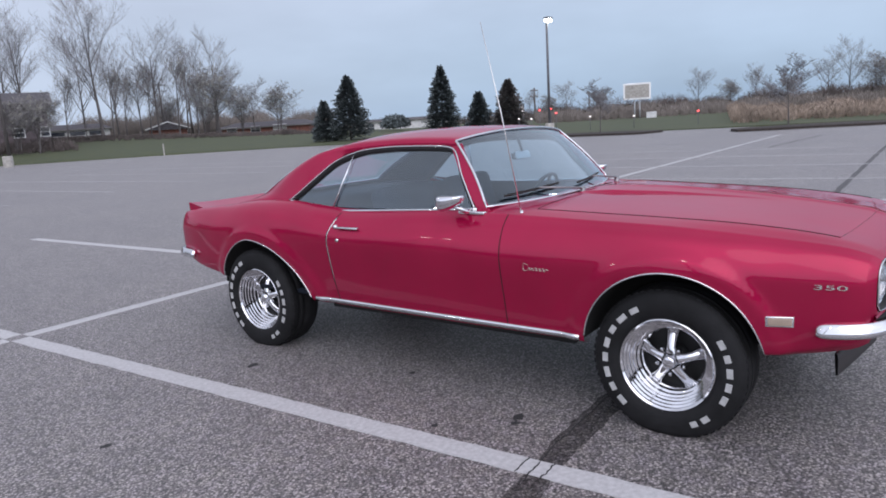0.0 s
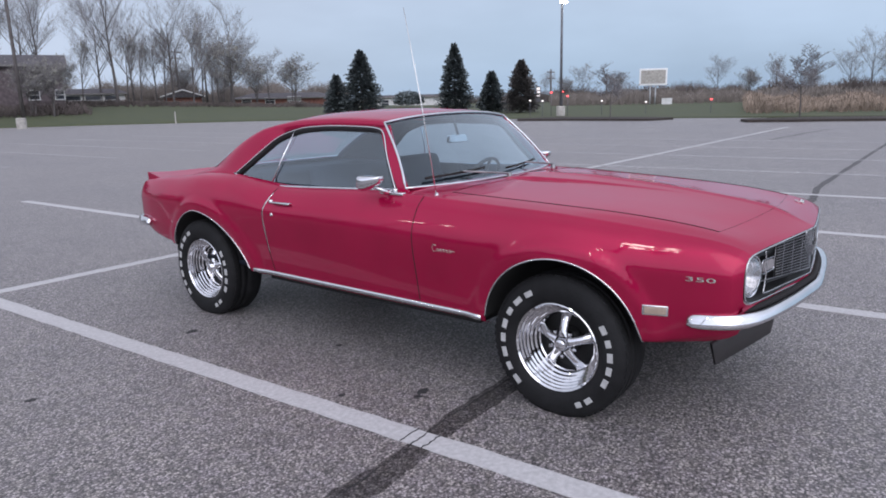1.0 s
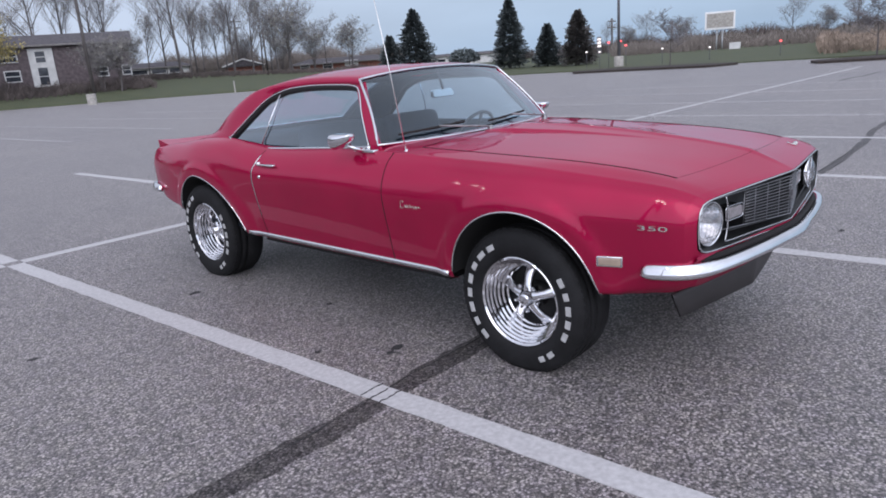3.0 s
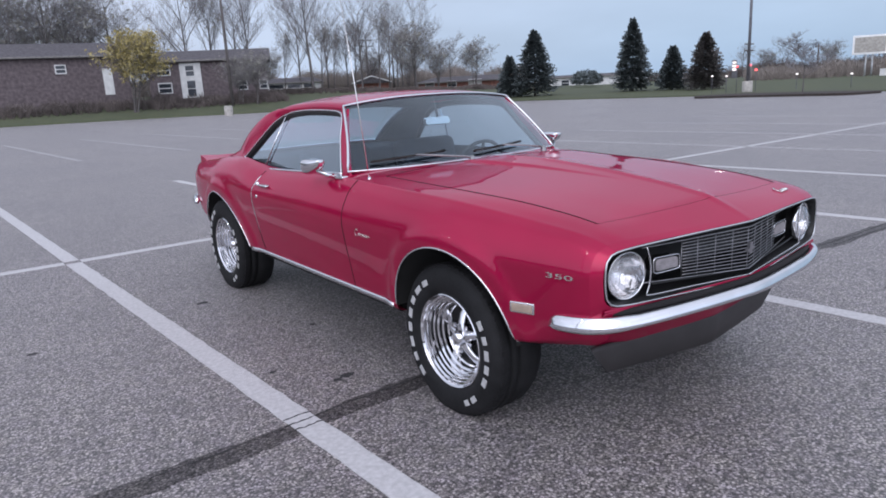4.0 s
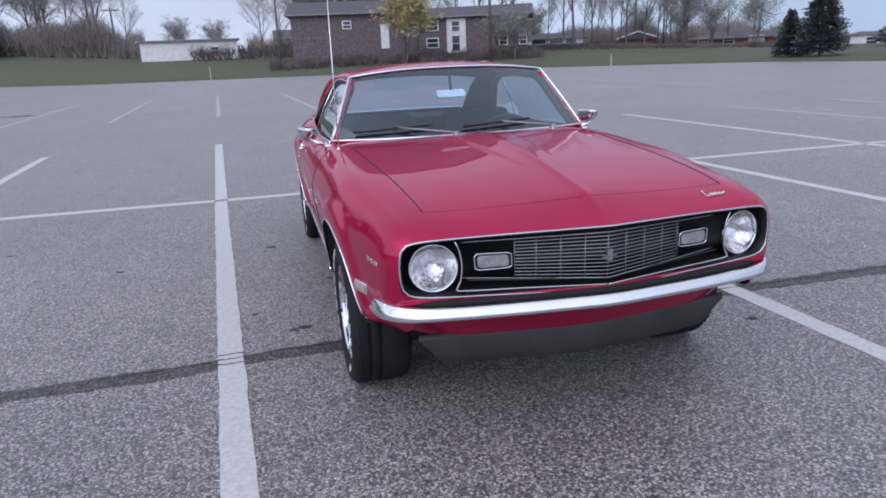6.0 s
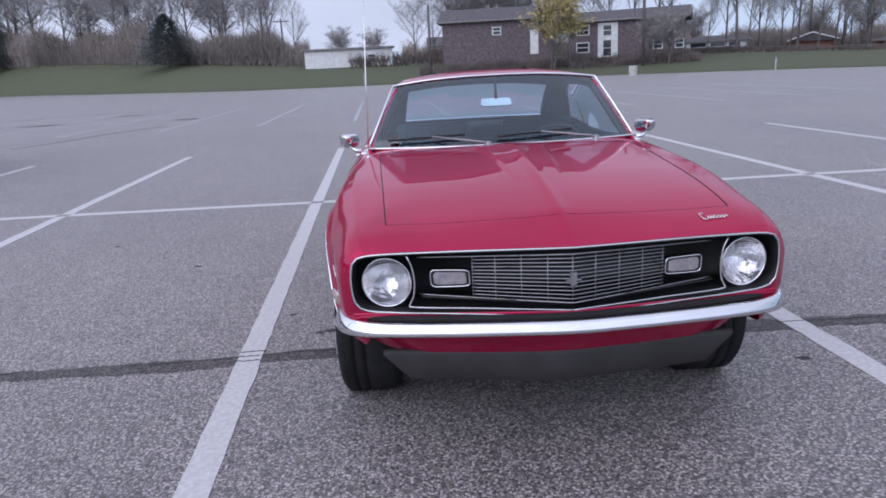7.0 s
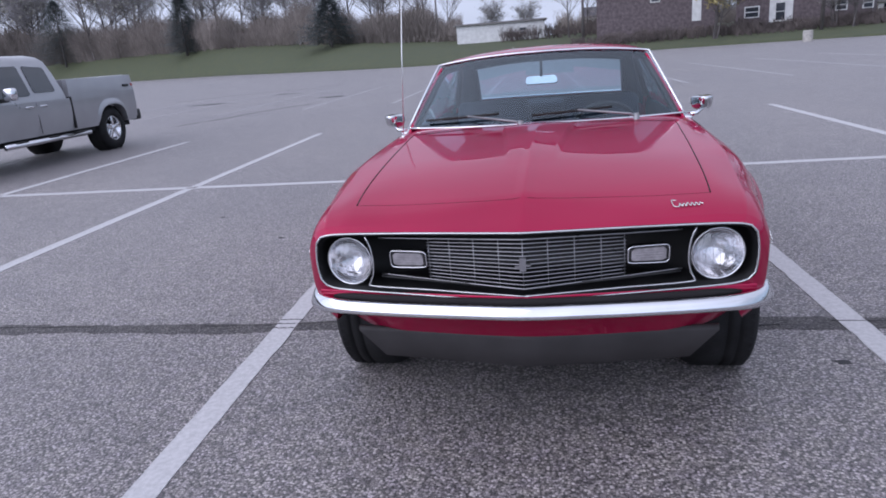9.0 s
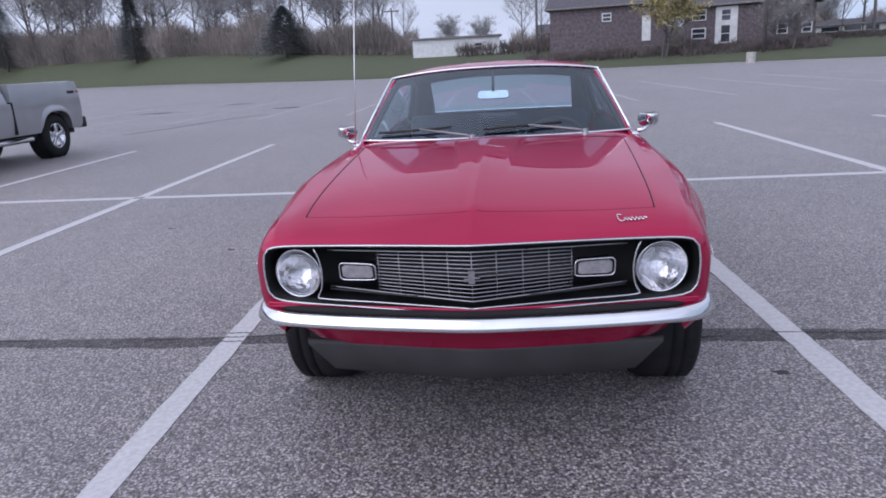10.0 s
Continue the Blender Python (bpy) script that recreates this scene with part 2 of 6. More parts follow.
def box(bm, x0, x1, y0, y1, z0, z1, bevel=0.0, m=None):
    r = bmesh.ops.create_cube(bm, size=1.0)
    vs = r["verts"]
    for v in vs:
        v.co = Vector((x0 + (v.co.x + 0.5) * (x1 - x0), y0 + (v.co.y + 0.5) * (y1 - y0), z0 + (v.co.z + 0.5) * (z1 - z0)))
    if bevel:
        es = list({e for v in vs for e in v.link_edges})
        out = bmesh.ops.bevel(bm, geom=es, offset=bevel, segments=2, affect="EDGES", profile=0.5)
        vs = list({v for f in out["faces"] for v in f.verts} | {v for v in vs if v.is_valid})
    if m is not None:
        bmesh.ops.transform(bm, matrix=m, verts=[v for v in vs if v.is_valid])
    return bm


def boxed(x0, x1, y0, y1, z0, z1, bevel=0.0, m=None):
    return box(bmesh.new(), x0, x1, y0, y1, z0, z1, bevel, m)


def grid_mesh(bm, rows, closed_u=False, closed_v=False):
    """Quads over rows of points."""
    vs = [[bm.verts.new(p) for p in row] for row in rows]
    nu, nv = len(vs), len(vs[0])
    for i in range(nu if closed_u else nu - 1):
        for j in range(nv if closed_v else nv - 1):
            a, b2, c, d = vs[i][j], vs[(i + 1) % nu][j], vs[(i + 1) % nu][(j + 1) % nv], vs[i][(j + 1) % nv]
            try:
                bm.faces.new((a, b2, c, d))
            except ValueError:
                pass
    return vs


def tube(bm, pts, r, sides=8, closed=False, flat=1.0, up=(0, 0, 1), cap=True):
    """A tube along points; r a number or one a point; flat: thickness over width across up."""
    pts = [Vector(p) for p in pts]
    n = len(pts)
    rs = [r] * n if isinstance(r, (int, float)) else list(r)
    rows = []
    for i, p in enumerate(pts):
        a = pts[(i - 1) % n] if closed else pts[max(i - 1, 0)]
        b2 = pts[(i + 1) % n] if closed else pts[min(i + 1, n - 1)]
        t = (b2 - a).normalized()
        s = t.cross(Vector(up))
        s = s.normalized() if s.length > 1e-4 else t.orthogonal().normalized()
        w = s.cross(t).normalized()
        rows.append([p + rs[i] * (math.cos(q) * s * flat + math.sin(q) * w) for q in (2 * math.pi * k / sides for k in range(sides))])
    vs = grid_mesh(bm, rows, closed_u=closed, closed_v=True)
    if cap and not closed:
        bm.faces.new(vs[0])
        bm.faces.new(list(reversed(vs[-1])))
    return bm


def tubed(pts, r, **k):
    return tube(bmesh.new(), pts, r, **k)


def revolve(bm, profile, steps=48, axis="x"):
    """Turns rows of (along, radius) round an axis through the origin."""
    rows = []
    for k in range(steps):
        q = 2 * math.pi * k / steps
        if axis == "x":
            rows.append([(a, r * math.cos(q), r * math.sin(q)) for a, r in profile])
        elif axis == "y":
            rows.append([(r * math.cos(q), a, r * math.sin(q)) for a, r in profile])
        else:
            rows.append([(r * math.cos(q), r * math.sin(q), a) for a, r in profile])
    grid_mesh(bm, rows, closed_u=True)
    bmesh.ops.remove_doubles(bm, verts=bm.verts, dist=1e-5)
    return bm


def prism(bm, outline, depth, m=None):
    """An outline in x and z, with thickness along y."""
    a = [bm.verts.new((x, 0, z)) for x, z in outline]
    b2 = [bm.verts.new((x, depth, z)) for x, z in outline]
    bm.faces.new(a)
    bm.faces.new(list(reversed(b2)))
    n = len(a)
    for i in range(n):
        bm.faces.new((a[i], b2[i], b2[(i + 1) % n], a[(i + 1) % n]))
    if m is not None:
        bmesh.ops.transform(bm, matrix=m, verts=a + b2)
    return bm


def smooth_line(xs, ys, x):
    """Monotone cubic through the points (xs, ys)."""
    xs, ys = np.asarray(xs, float), np.asarray(ys, float)
    h, d = np.diff(xs), np.diff(ys) / np.diff(xs)
    s = np.zeros_like(ys)
    for i in range(1, len(xs) - 1):
        if d[i - 1] * d[i] > 0:
            w1, w2 = 2 * h[i] + h[i - 1], h[i] + 2 * h[i - 1]
            s[i] = (w1 + w2) / (w1 / d[i - 1] + w2 / d[i])
    s[0], s[-1] = d[0], d[-1]
    x = np.clip(x, xs[0], xs[-1])
    i = np.clip(np.searchsorted(xs, x) - 1, 0, len(xs) - 2)
    u = (x - xs[i]) / h[i]
    return (2 * u**3 - 3 * u**2 + 1) * ys[i] + (u**3 - 2 * u**2 + u) * h[i] * s[i] + (3 * u**2 - 2 * u**3) * ys[i + 1] + (u**3 - u**2) * h[i] * s[i + 1]


def spline(pts, n):
    """n points along a smooth curve through pts."""
    p = np.array(pts, float)
    k = np.r_[0, np.cumsum(np.linalg.norm(np.diff(p, axis=0), axis=1))]
    t = np.linspace(0, k[-1], n)
    return [Vector(q) for q in np.stack([smooth_line(k, p[:, c], t) for c in range(p.shape[1])], 1)]


# ---- ground ----
def lot_edge(n=160):
    """The far edge of the car park, where the grass begins."""
    return spline([(60, -150, 0), (44, -40, 0), (38, 2, 0), (36, 22, 0), (35, 38, 0), (26, 52, 0), (14, 62, 0), (0, 67.5, 0), (-14, 72, 0), (-38, 95, 0), (-75, 138, 0), (-130, 180, 0), (-220, 235, 0)], n)


gm = bmesh.new()
rings = [0.0, 3, 8, 20, 60, 150, 400, 1000, 2500]
rows = [[(r * math.cos(2 * math.pi * k / 48), r * math.sin(2 * math.pi * k / 48), 0.0) for k in range(48)] for r in rings[1:]]
vs = grid_mesh(gm, rows, closed_v=True)
c0 = gm.verts.new((0, 0, 0))
for k in range(48):
    gm.faces.new((c0, vs[0][k], vs[0][(k + 1) % 48]))
ground = single("ground", gm, ASPHALT, "worn grey asphalt of a large empty car park", "ground", "structure")


def bank_height(d, az):
    """Height of the grass d metres past the car park's edge, by the bearing in degrees."""
    top = smooth_line([-60, -40, -29, -20, -8, 10, 24, 40, 60, 100], [8.6, 7.8, 6.6, 4.3, 2.6, 2.1, 1.7, 0.8, 0.3, 0.3], az)
    return 0.06 + float(top) * min(1.0, (d / 30.0)) ** 0.8


gm = bmesh.new()
rows = []
for p in lot_edge():
    out = Vector((p.x, p.y, 0)).normalized()
    az = math.degrees(math.atan2(p.x, p.y))
    row = [(p.x, p.y, -0.02)]
    for d in (0.0, 0.4, 3, 8, 15, 22, 30, 60, 140, 400, 1500):
        q = p + out * d
        row.append((q.x, q.y, bank_height(d, az) + (0.05 * noise.noise(q * 0.4) if 0 < d < 100 else 0)))
    rows.append(row)
grid_mesh(gm, rows)
single("grass", gm, GRASS, "spring grass verge rising behind the car park", "grass", "structure", smooth=True)


# painted lines, turned a little against the car
LINE_M = Matrix.Translation((-1.645, 4.60, 0)) @ Matrix.Rotation(radians(2.9), 4, "Z")
STALL = 2.85


def cross_y(x):
    """Where the long cross line lies."""
    return 4.60 + 0.10 * min(1.0, abs(x) / 5.0)


def stripe(a, b2, width=0.125, mat=None):
    """A worn painted stripe as a thin raised film with ragged edges."""
    a, b2 = Vector((*a, 0)), Vector((*b2, 0))
    d = (b2 - a)
    n = max(2, int(d.length / 0.10))
    side = Vector((-d.y, d.x, 0)).normalized() * width / 2
    bm = bmesh.new()
    top, rows = 0.004, []
    for k in range(n + 1):
        p = a + d * k / n
        j1, j2 = 1 + 0.13 * noise.noise(p * 9), 1 + 0.13 * noise.noise(p * 9 + Vector((5, 5, 0)))
        rows.append([(*(p - side * j1).xy, 0.0), (*(p - side * j1).xy, top), (*(p + side * j2).xy, top), (*(p + side * j2).xy, 0.0)])
    vs = grid_mesh(bm, rows)
    bm.faces.new(vs[0]), bm.faces.new(list(reversed(vs[-1])))
    return single("painted_line", bm, mat or PAINT_LINE, "worn white parking bay line on grey asphalt", "road marking", "structure", "parking bay lines")


for k in range(-5, 8):
    up, mid, down = LINE_M @ Vector((STALL * k, 5.68, 0)), LINE_M @ Vector((STALL * k, 0, 0)), LINE_M @ Vector((STALL * k + 0.025 + 0.03 * (k == 1), -5.9, 0))
    y = cross_y(mid.x)
    old = PAINT_FADED if k > 3 or k < -2 else None
    stripe(up.xy, (mid.x, y + 0.064), mat=old)
    stripe((mid.x, y - 0.064), down.xy, mat=old)
for k in range(-9, 10):
    x0, x1 = -1.645 + STALL * k, -1.645 + STALL * (k + 1)
    stripe((x0 + 0.07, cross_y(x0)), (x1 - 0.07, cross_y(x1)))
for k in range(-5, 8):
    p, q = LINE_M @ Vector((STALL * k + 0.03, 13.0, 0)), LINE_M @ Vector((STALL * k + 0.03, 26.4, 0))
    stripe(p.xy, q.xy, 0.11, PAINT_FADED)


def crack(points, width, label, open_lines=()):
    """A band of tar-stained asphalt with ragged edges, and thin open cracks that wander along it."""
    bm = bmesh.new()
    rows = []
    line = spline(points, 900)
    ahead = [(line[min(k + 1, 899)] - line[max(k - 1, 0)]).normalized() for k in range(900)]
    across = [Vector((-d.y, d.x, 0)) for d in ahead]
    for k, (p, side) in enumerate(zip(line, across)):
        w = width * (0.62 if p.x > 4 and width < 0.09 else 1.0) * (0.80 + 0.35 * noise.noise(Vector((p.x * 1.7, p.y * 1.7, 3))))
        a, c = (w * (1 + 0.30 * noise.noise(Vector((p.x * 14, p.y * 14, z))) + 0.20 * noise.noise(Vector((p.x * 41, p.y * 41, z)))) for z in (5, 8))
        rows.append([(*(p - side * a).xy, 0.001), (*(p - side * a * 0.94).xy, 0.0022), (*(p + side * c * 0.94).xy, 0.0022), (*(p + side * c).xy, 0.001)])
    grid_mesh(bm, rows)
    band = single("sealed_crack", bm, SEALED, label, "crack", "structure")
    for off, first, last in open_lines:
        pts, rs = [], []
        for k in range(int(first * 899), int(last * 899), 2):
            p, side = line[k], across[k]
            q = p + side * (off + 0.018 * noise.noise(Vector((p.x * 6, p.y * 6, off * 50))) + 0.008 * noise.noise(Vector((p.x * 30, p.y * 30, off * 50))))
            pts.append(Vector((q.x, q.y, 0.0030)))
            rs.append(max(0.0012, 0.0048 * (0.55 + 0.9 * noise.noise(Vector((p.x * 9, p.y * 9, off * 90))))))
        part("open_crack", tubed(pts, rs, sides=4), SEALANT, band)
    return band


crack([(-10.3, 14.0, 0), (-9.83, 15.5, 0), (-9.6, 16.6, 0), (-9.44, 17.6, 0), (-9.1, 18.7, 0), (-8.6, 19.8, 0)], 0.10, "thin dark crack wandering across the empty bays")
crack([(-18.6, 28.0, 0), (-17.3, 31.0, 0), (-14.8, 32.8, 0), (-12.5, 35.5, 0)], 0.10, "thin dark crack wandering across the empty bays")
crack([(-14, 0.45, 0), (-4, 0.22, 0), (-2.6, 0.25, 0), (-1.8, 0.25, 0), (-1.06, 0.30, 0), (0.4, 0.31, 0), (1.87, 0.30, 0), (2.7, 0.28, 0), (3.1, 0.18, 0), (4.6, 0.14, 0), (6.7, 0.24, 0), (8.1, 0.39, 0), (11, 0.42, 0), (16.7, 0.47, 0), (30, 0.5, 0)], 0.089, "dark sealed crack running across the asphalt", ((0.030, 0.08, 0.262), (0.038, 0.272, 0.33), (0.022, 0.35, 0.46), (-0.035, 0.15, 0.235), (-0.028, 0.30, 0.345), (-0.04, 0.39, 0.44)))

crack([(18.9, 3.50, 0), (19.85, 3.46, 0), (21.0, 3.30, 0), (22.2, 3.30, 0), (23.8, 3.10, 0), (25.5, 3.0, 0)], 0.075, "thin dark crack in the asphalt beyond the car")


def stain(x, y, r, seed, mat=SEALANT):
    """A small dark oil spot with an uneven edge."""
    bm = bmesh.new()
    n = 22
    rim = []
    for k in range(n):
        q = 2 * math.pi * k / n
        d = r * (0.75 + 0.7 * noise.noise(Vector((math.cos(q) * 1.3 + seed * 7, math.sin(q) * 1.3, seed))))
        rim.append((x + 1.6 * d * math.cos(q), y + d * math.sin(q)))
    top = [bm.verts.new((px, py, 0.0022)) for px, py in rim]
    low = [bm.verts.new((x + (px - x) * 1.06, y + (py - y) * 1.06, 0.0)) for px, py in rim]
    bm.faces.new(top)
    for k in range(n):
        bm.faces.new((low[k], low[(k + 1) % n], top[(k + 1) % n], top[k]))
    return single("oil_stain", bm, mat, "dark oil spot on the asphalt", "stain", "structure")


for k, (x, y, r) in enumerate(((-1.02, 0.62, 0.026), (-1.09, 0.60, 0.02), (-1.29, 0.92, 0.018), (-1.17, 2.43, 0.03), (-2.24, 2.17, 0.022), (-0.80, 1.45, 0.02), (1.27, -0.12, 0.03), (-3.2, 3.0, 0.02), (2.2, -0.6, 0.025), (-9.15, 23.4, 0.42), (-13.3, 28.6, 0.5), (-14.6, 24.0, 0.55))):
    stain(x, y, r, k + 1, SEALANT if r < 0.45 else SEALED)

# fine cracks through the paint where the sealed crack runs under the line
for k in range(3):
    y0 = 0.255 + 0.060 * k
    pts = [Vector((-1.478 + 0.022 * i, y0 + 0.012 * noise.noise(Vector((i * 0.7, k * 3.1, 0))), 0.0040)) for i in range(7 - k % 2)]
    single("hairline_crack", tubed(pts, [0.0026 + 0.0016 * (i % 2) for i in range(len(pts))], sides=4), SEALANT, "thin dark crack in the white line paint", "crack", "structure")

# ---- the red coupe; front axle over the origin, nose towards -y ----
# stations along the body, and at each the half width and height of nine lines that run along it
SEC_Y = [-0.890, -0.865, -0.740, -0.520, -0.250, 0.000, 0.350, 0.720, 1.100, 1.850, 2.150, 2.420, 2.743, 3.100, 3.450, 3.640, 3.720]
CENTRE_X = [0, 0, 0, 0, 0, 0, 0, 0, 0, 0, 0, 0, 0, 0, 0, 0, 0]
CENTRE_Z = [.800, .808, .842, .880, .912, .930, .948, .962, .965, .965, .985, .990, .962, .900, .860, .838, .826]
INNER_X = [.330, .340, .350, .355, .360, .370, .380, .390, .380, .340, .340, .340, .340, .340, .340, .340, .340]
INNER_Z = [.798, .810, .848, .886, .914, .928, .944, .957, .960, .960, .985, .990, .962, .900, .860, .838, .826]
HOOD_EDGE_X = [.580, .600, .612, .625, .638, .652, .670, .685, .670, .620, .620, .600, .580, .560, .540, .530, .510]
HOOD_EDGE_Z = [.793, .810, .848, .880, .902, .914, .928, .942, .950, .945, .965, .980, .956, .898, .860, .840, .828]
CREST_X = [.690, .700, .722, .742, .762, .780, .790, .790, .785, .770, .766, .752, .732, .705, .685, .668, .648]
CREST_Z = [.785, .803, .836, .858, .882, .900, .912, .924, .930, .915, .935, .956, .945, .910, .876, .852, .836]
SHOULDER_X = [.728, .748, .767, .787, .826, .851, .857, .857, .861, .857, .853, .841, .830, .796, .752, .714, .690]
SHOULDER_Z = [.757, .775, .803, .824, .838, .848, .856, .860, .862, .855, .880, .892, .880, .855, .830, .810, .796]
WIDEST_X = [.742, .776, .804, .837, .875, .893, .901, .905, .908, .909, .905, .891, .882, .850, .792, .742, .714]
WIDEST_Z = [.690, .695, .700, .705, .712, .715, .718, .724, .736, .745, .752, .750, .742, .730, .722, .712, .705]
LOWER_X = [.737, .772, .800, .833, .864, .876, .878, .879, .880, .879, .879, .875, .870, .842, .788, .738, .712]
LOWER_Z = [.622, .602, .577, .558, .545, .530, .520, .520, .520, .520, .530, .545, .555, .565, .580, .595, .605]
ROCKER_X = [.705, .740, .767, .802, .838, .849, .847, .845, .844, .844, .846, .849, .855, .812, .765, .715, .690]
ROCKER_Z = [.590, .505, .452, .402, .385, .365, .355, .350, .348, .348, .355, .370, .390, .425, .460, .490, .515]
UNDER_EDGE_X = [.650, .697, .726, .760, .790, .790, .790, .790, .790, .790, .790, .790, .790, .750, .710, .670, .650]
UNDER_EDGE_Z = [.577, .462, .418, .384, .365, .345, .335, .330, .330, .330, .335, .350, .370, .400, .435, .465, .495]
LINES_X = (CENTRE_X, INNER_X, HOOD_EDGE_X, CREST_X, SHOULDER_X, WIDEST_X, LOWER_X, ROCKER_X, UNDER_EDGE_X)
LINES_Z = (CENTRE_Z, INNER_Z, HOOD_EDGE_Z, CREST_Z, SHOULDER_Z, WIDEST_Z, LOWER_Z, ROCKER_Z, UNDER_EDGE_Z)
ARCHES = ((-0.045, 0.335, 0.385, 0.385, 0.385, 2.0), (2.70, 0.335, 0.40, 0.54, 0.378, 1.75))


def body_table():
    """The skin as a dense table of x and z, over 921 stations and 161 profile places."""
    ys, ss = np.linspace(SEC_Y[0], SEC_Y[-1], 921), np.linspace(0, 8, 161)
    tab = np.zeros((921, 161, 2))
    cols = [[smooth_line(SEC_Y, line, ys) for line in lines] for lines in (LINES_X, LINES_Z)]
    for i in range(921):
        for c in (0, 1):
            key = [cols[c][k][i] for k in range(9)]
            hard = np.clip(1.0 - np.abs(ss - 3.0) / 1.0, 0.0, 1.0) * 0.95 * (ys[i] < 1.0)
            tab[i, :, c] = smooth_line(range(9), key, ss) * (1 - hard) + np.interp(ss, range(9), key) * hard
    return tab


SKIN = body_table()


def body_point(Y, s, side=1):
    """The body's skin at station Y and profile place s: 0 centre, 2 hood edge, 3 crest, 5 widest, 7 rocker, 8 under."""
    a = min(max((Y - SEC_Y[0]) / (SEC_Y[-1] - SEC_Y[0]) * 920, 0.0), 919.999)
    b2 = min(max(s * 20.0, 0.0), 159.999)
    i, j = int(a), int(b2)
    u, v = a - i, b2 - j
    q = (SKIN[i, j] * (1 - u) + SKIN[i + 1, j] * u) * (1 - v) + (SKIN[i, j + 1] * (1 - u) + SKIN[i + 1, j + 1] * u) * v
    x, z = float(q[0]), float(q[1])
    if Y < -0.70:
        z += (0.030 * max(0.0, 1 - x / 0.50) ** 1.7 + 0.004 * max(0.0, 1 - x / 0.035)) * (Y + 0.89) / 0.19 * (s <= 4)
    elif Y < 0.66:
        rear = min(1.0, max(0.0, (0.66 - Y) / 0.45))
        z += (0.030 * max(0.0, 1 - x / 0.50) ** 1.7 + 0.004 * max(0.0, 1 - x / 0.035)) * (0.25 + 0.75 * rear)
        wide = 0.05 + 0.14 * max(0.0, Y + 0.80) / 1.46
        step = min(1.0, max(0.0, (wide - x) / 0.014))
        z += 0.017 * max(0.0, (Y + 0.35) / 1.0) * min(1.0, 0.3 + rear * 2) * step * step * (3 - 2 * step)
    w = min(1.0, max(0.0, (0.35 - Y) / 1.2)) ** 1.2
    y = Y + 0.105 * (x / 0.75) ** 1.12 * w
    if s > 3.4:
        for cy, cz, rear, front, top, power in ARCHES:
            r = ((abs(y - cy) / (rear if y > cy else front)) ** power + (max(z - cz, 0.0) / top) ** power) ** (1 / power)
            f = min(1.0, max(0.0, (1.27 - r) / 0.15))
            x += 0.017 * f * f * (3 - 2 * f)
    return Vector((side * x, y, z))


def body_at(Y, z, side=1, out=0.0):
    """The skin of the flank at a height."""
    lo, hi = 3.0, 8.0
    for _ in range(26):
        mid = (lo + hi) / 2
        lo, hi = (mid, hi) if body_point(Y, mid).z > z else (lo, mid)
    p = body_point(Y, lo)
    return Vector((side * (p.x + out), p.y, p.z))


def flank(y, z, side=1, out=0.0):
    """As body_at, by true y."""
    Y = y
    for _ in range(6):
        Y += y - body_at(Y, z).y
    return body_at(Y, z, side, out)


def in_arch(y, z):
    """How far inside a wheel opening: below 1 is inside; with the opening."""
    for a in ARCHES:
        cy, cz, rear, front, top, power = a
        dy, dz = y - cy, max(z - cz, 0.0)
        ry = rear if dy > 0 else front
        q = (abs(dy) / ry) ** power + (dz / top) ** power
        if q < 1.0:
            return q ** (1 / power), a
    return 1.0, None


def windscreen_base(x):
    return 0.735 + 0.185 * (x / 0.77) ** 2


car = thing("coupe_car", "glossy crimson red classic two-door coupe parked between white lines", "car", (0, 0, 0.02))


def car_body():
    bm = bmesh.new()
    ys = np.unique(np.r_[SEC_Y, np.linspace(-0.86, 3.72, 170)])
    ss = np.unique(np.r_[np.linspace(0, 2, 81), np.linspace(2, 8, 61)])
    for side in (1, -1):
        rows = [[body_point(Y, s, side) for s in ss] for Y in ys]
        vs = grid_mesh(bm, rows)
        ok = set()
        for i in range(len(ys)):
            for j in range(len(ss)):
                v = vs[i][j]
                q, a = in_arch(v.co.y, v.co.z)
                if a and ss[j] > 3:
                    ok.add(v)
                if ss[j] < 2.95 and 2.745 - 0.02 * (v.co.x / 0.6) ** 2 > v.co.y > windscreen_base(abs(v.co.x)) + 0.04:
                    ok.add(v)
        doomed = [f for f in bm.faces if all(v in ok for v in f.verts)]
        bmesh.ops.delete(bm, geom=doomed, context="FACES")
        for v in ok:
            if v.is_valid and v.link_faces:
                q, a = in_arch(v.co.y, v.co.z)
                if a and v.co.z > a[1]:
                    v.co.y, v.co.z = a[0] + (v.co.y - a[0]) / max(q, 0.2), a[1] + (v.co.z - a[1]) / max(q, 0.2)
                elif a:
                    v.co.y = a[0] + math.copysign(a[2] if v.co.y > a[0] else a[3], v.co.y - a[0])
        tail = [body_point(3.72, s, side) for s in ss]
        inner = [Vector((p.x * 0.93, 3.735, 0.70 + (p.z - 0.70) * 0.85)) for p in tail]
        centre = [Vector((p.x * 0.0, 3.74, 0.70 + (p.z - 0.70) * 0.85)) for p in tail]
        grid_mesh(bm, [tail, inner, centre])
    bmesh.ops.remove_doubles(bm, verts=bm.verts, dist=1e-4)
    return part("body", bm, RED, car, "crimson painted steel body shell")


car_body()

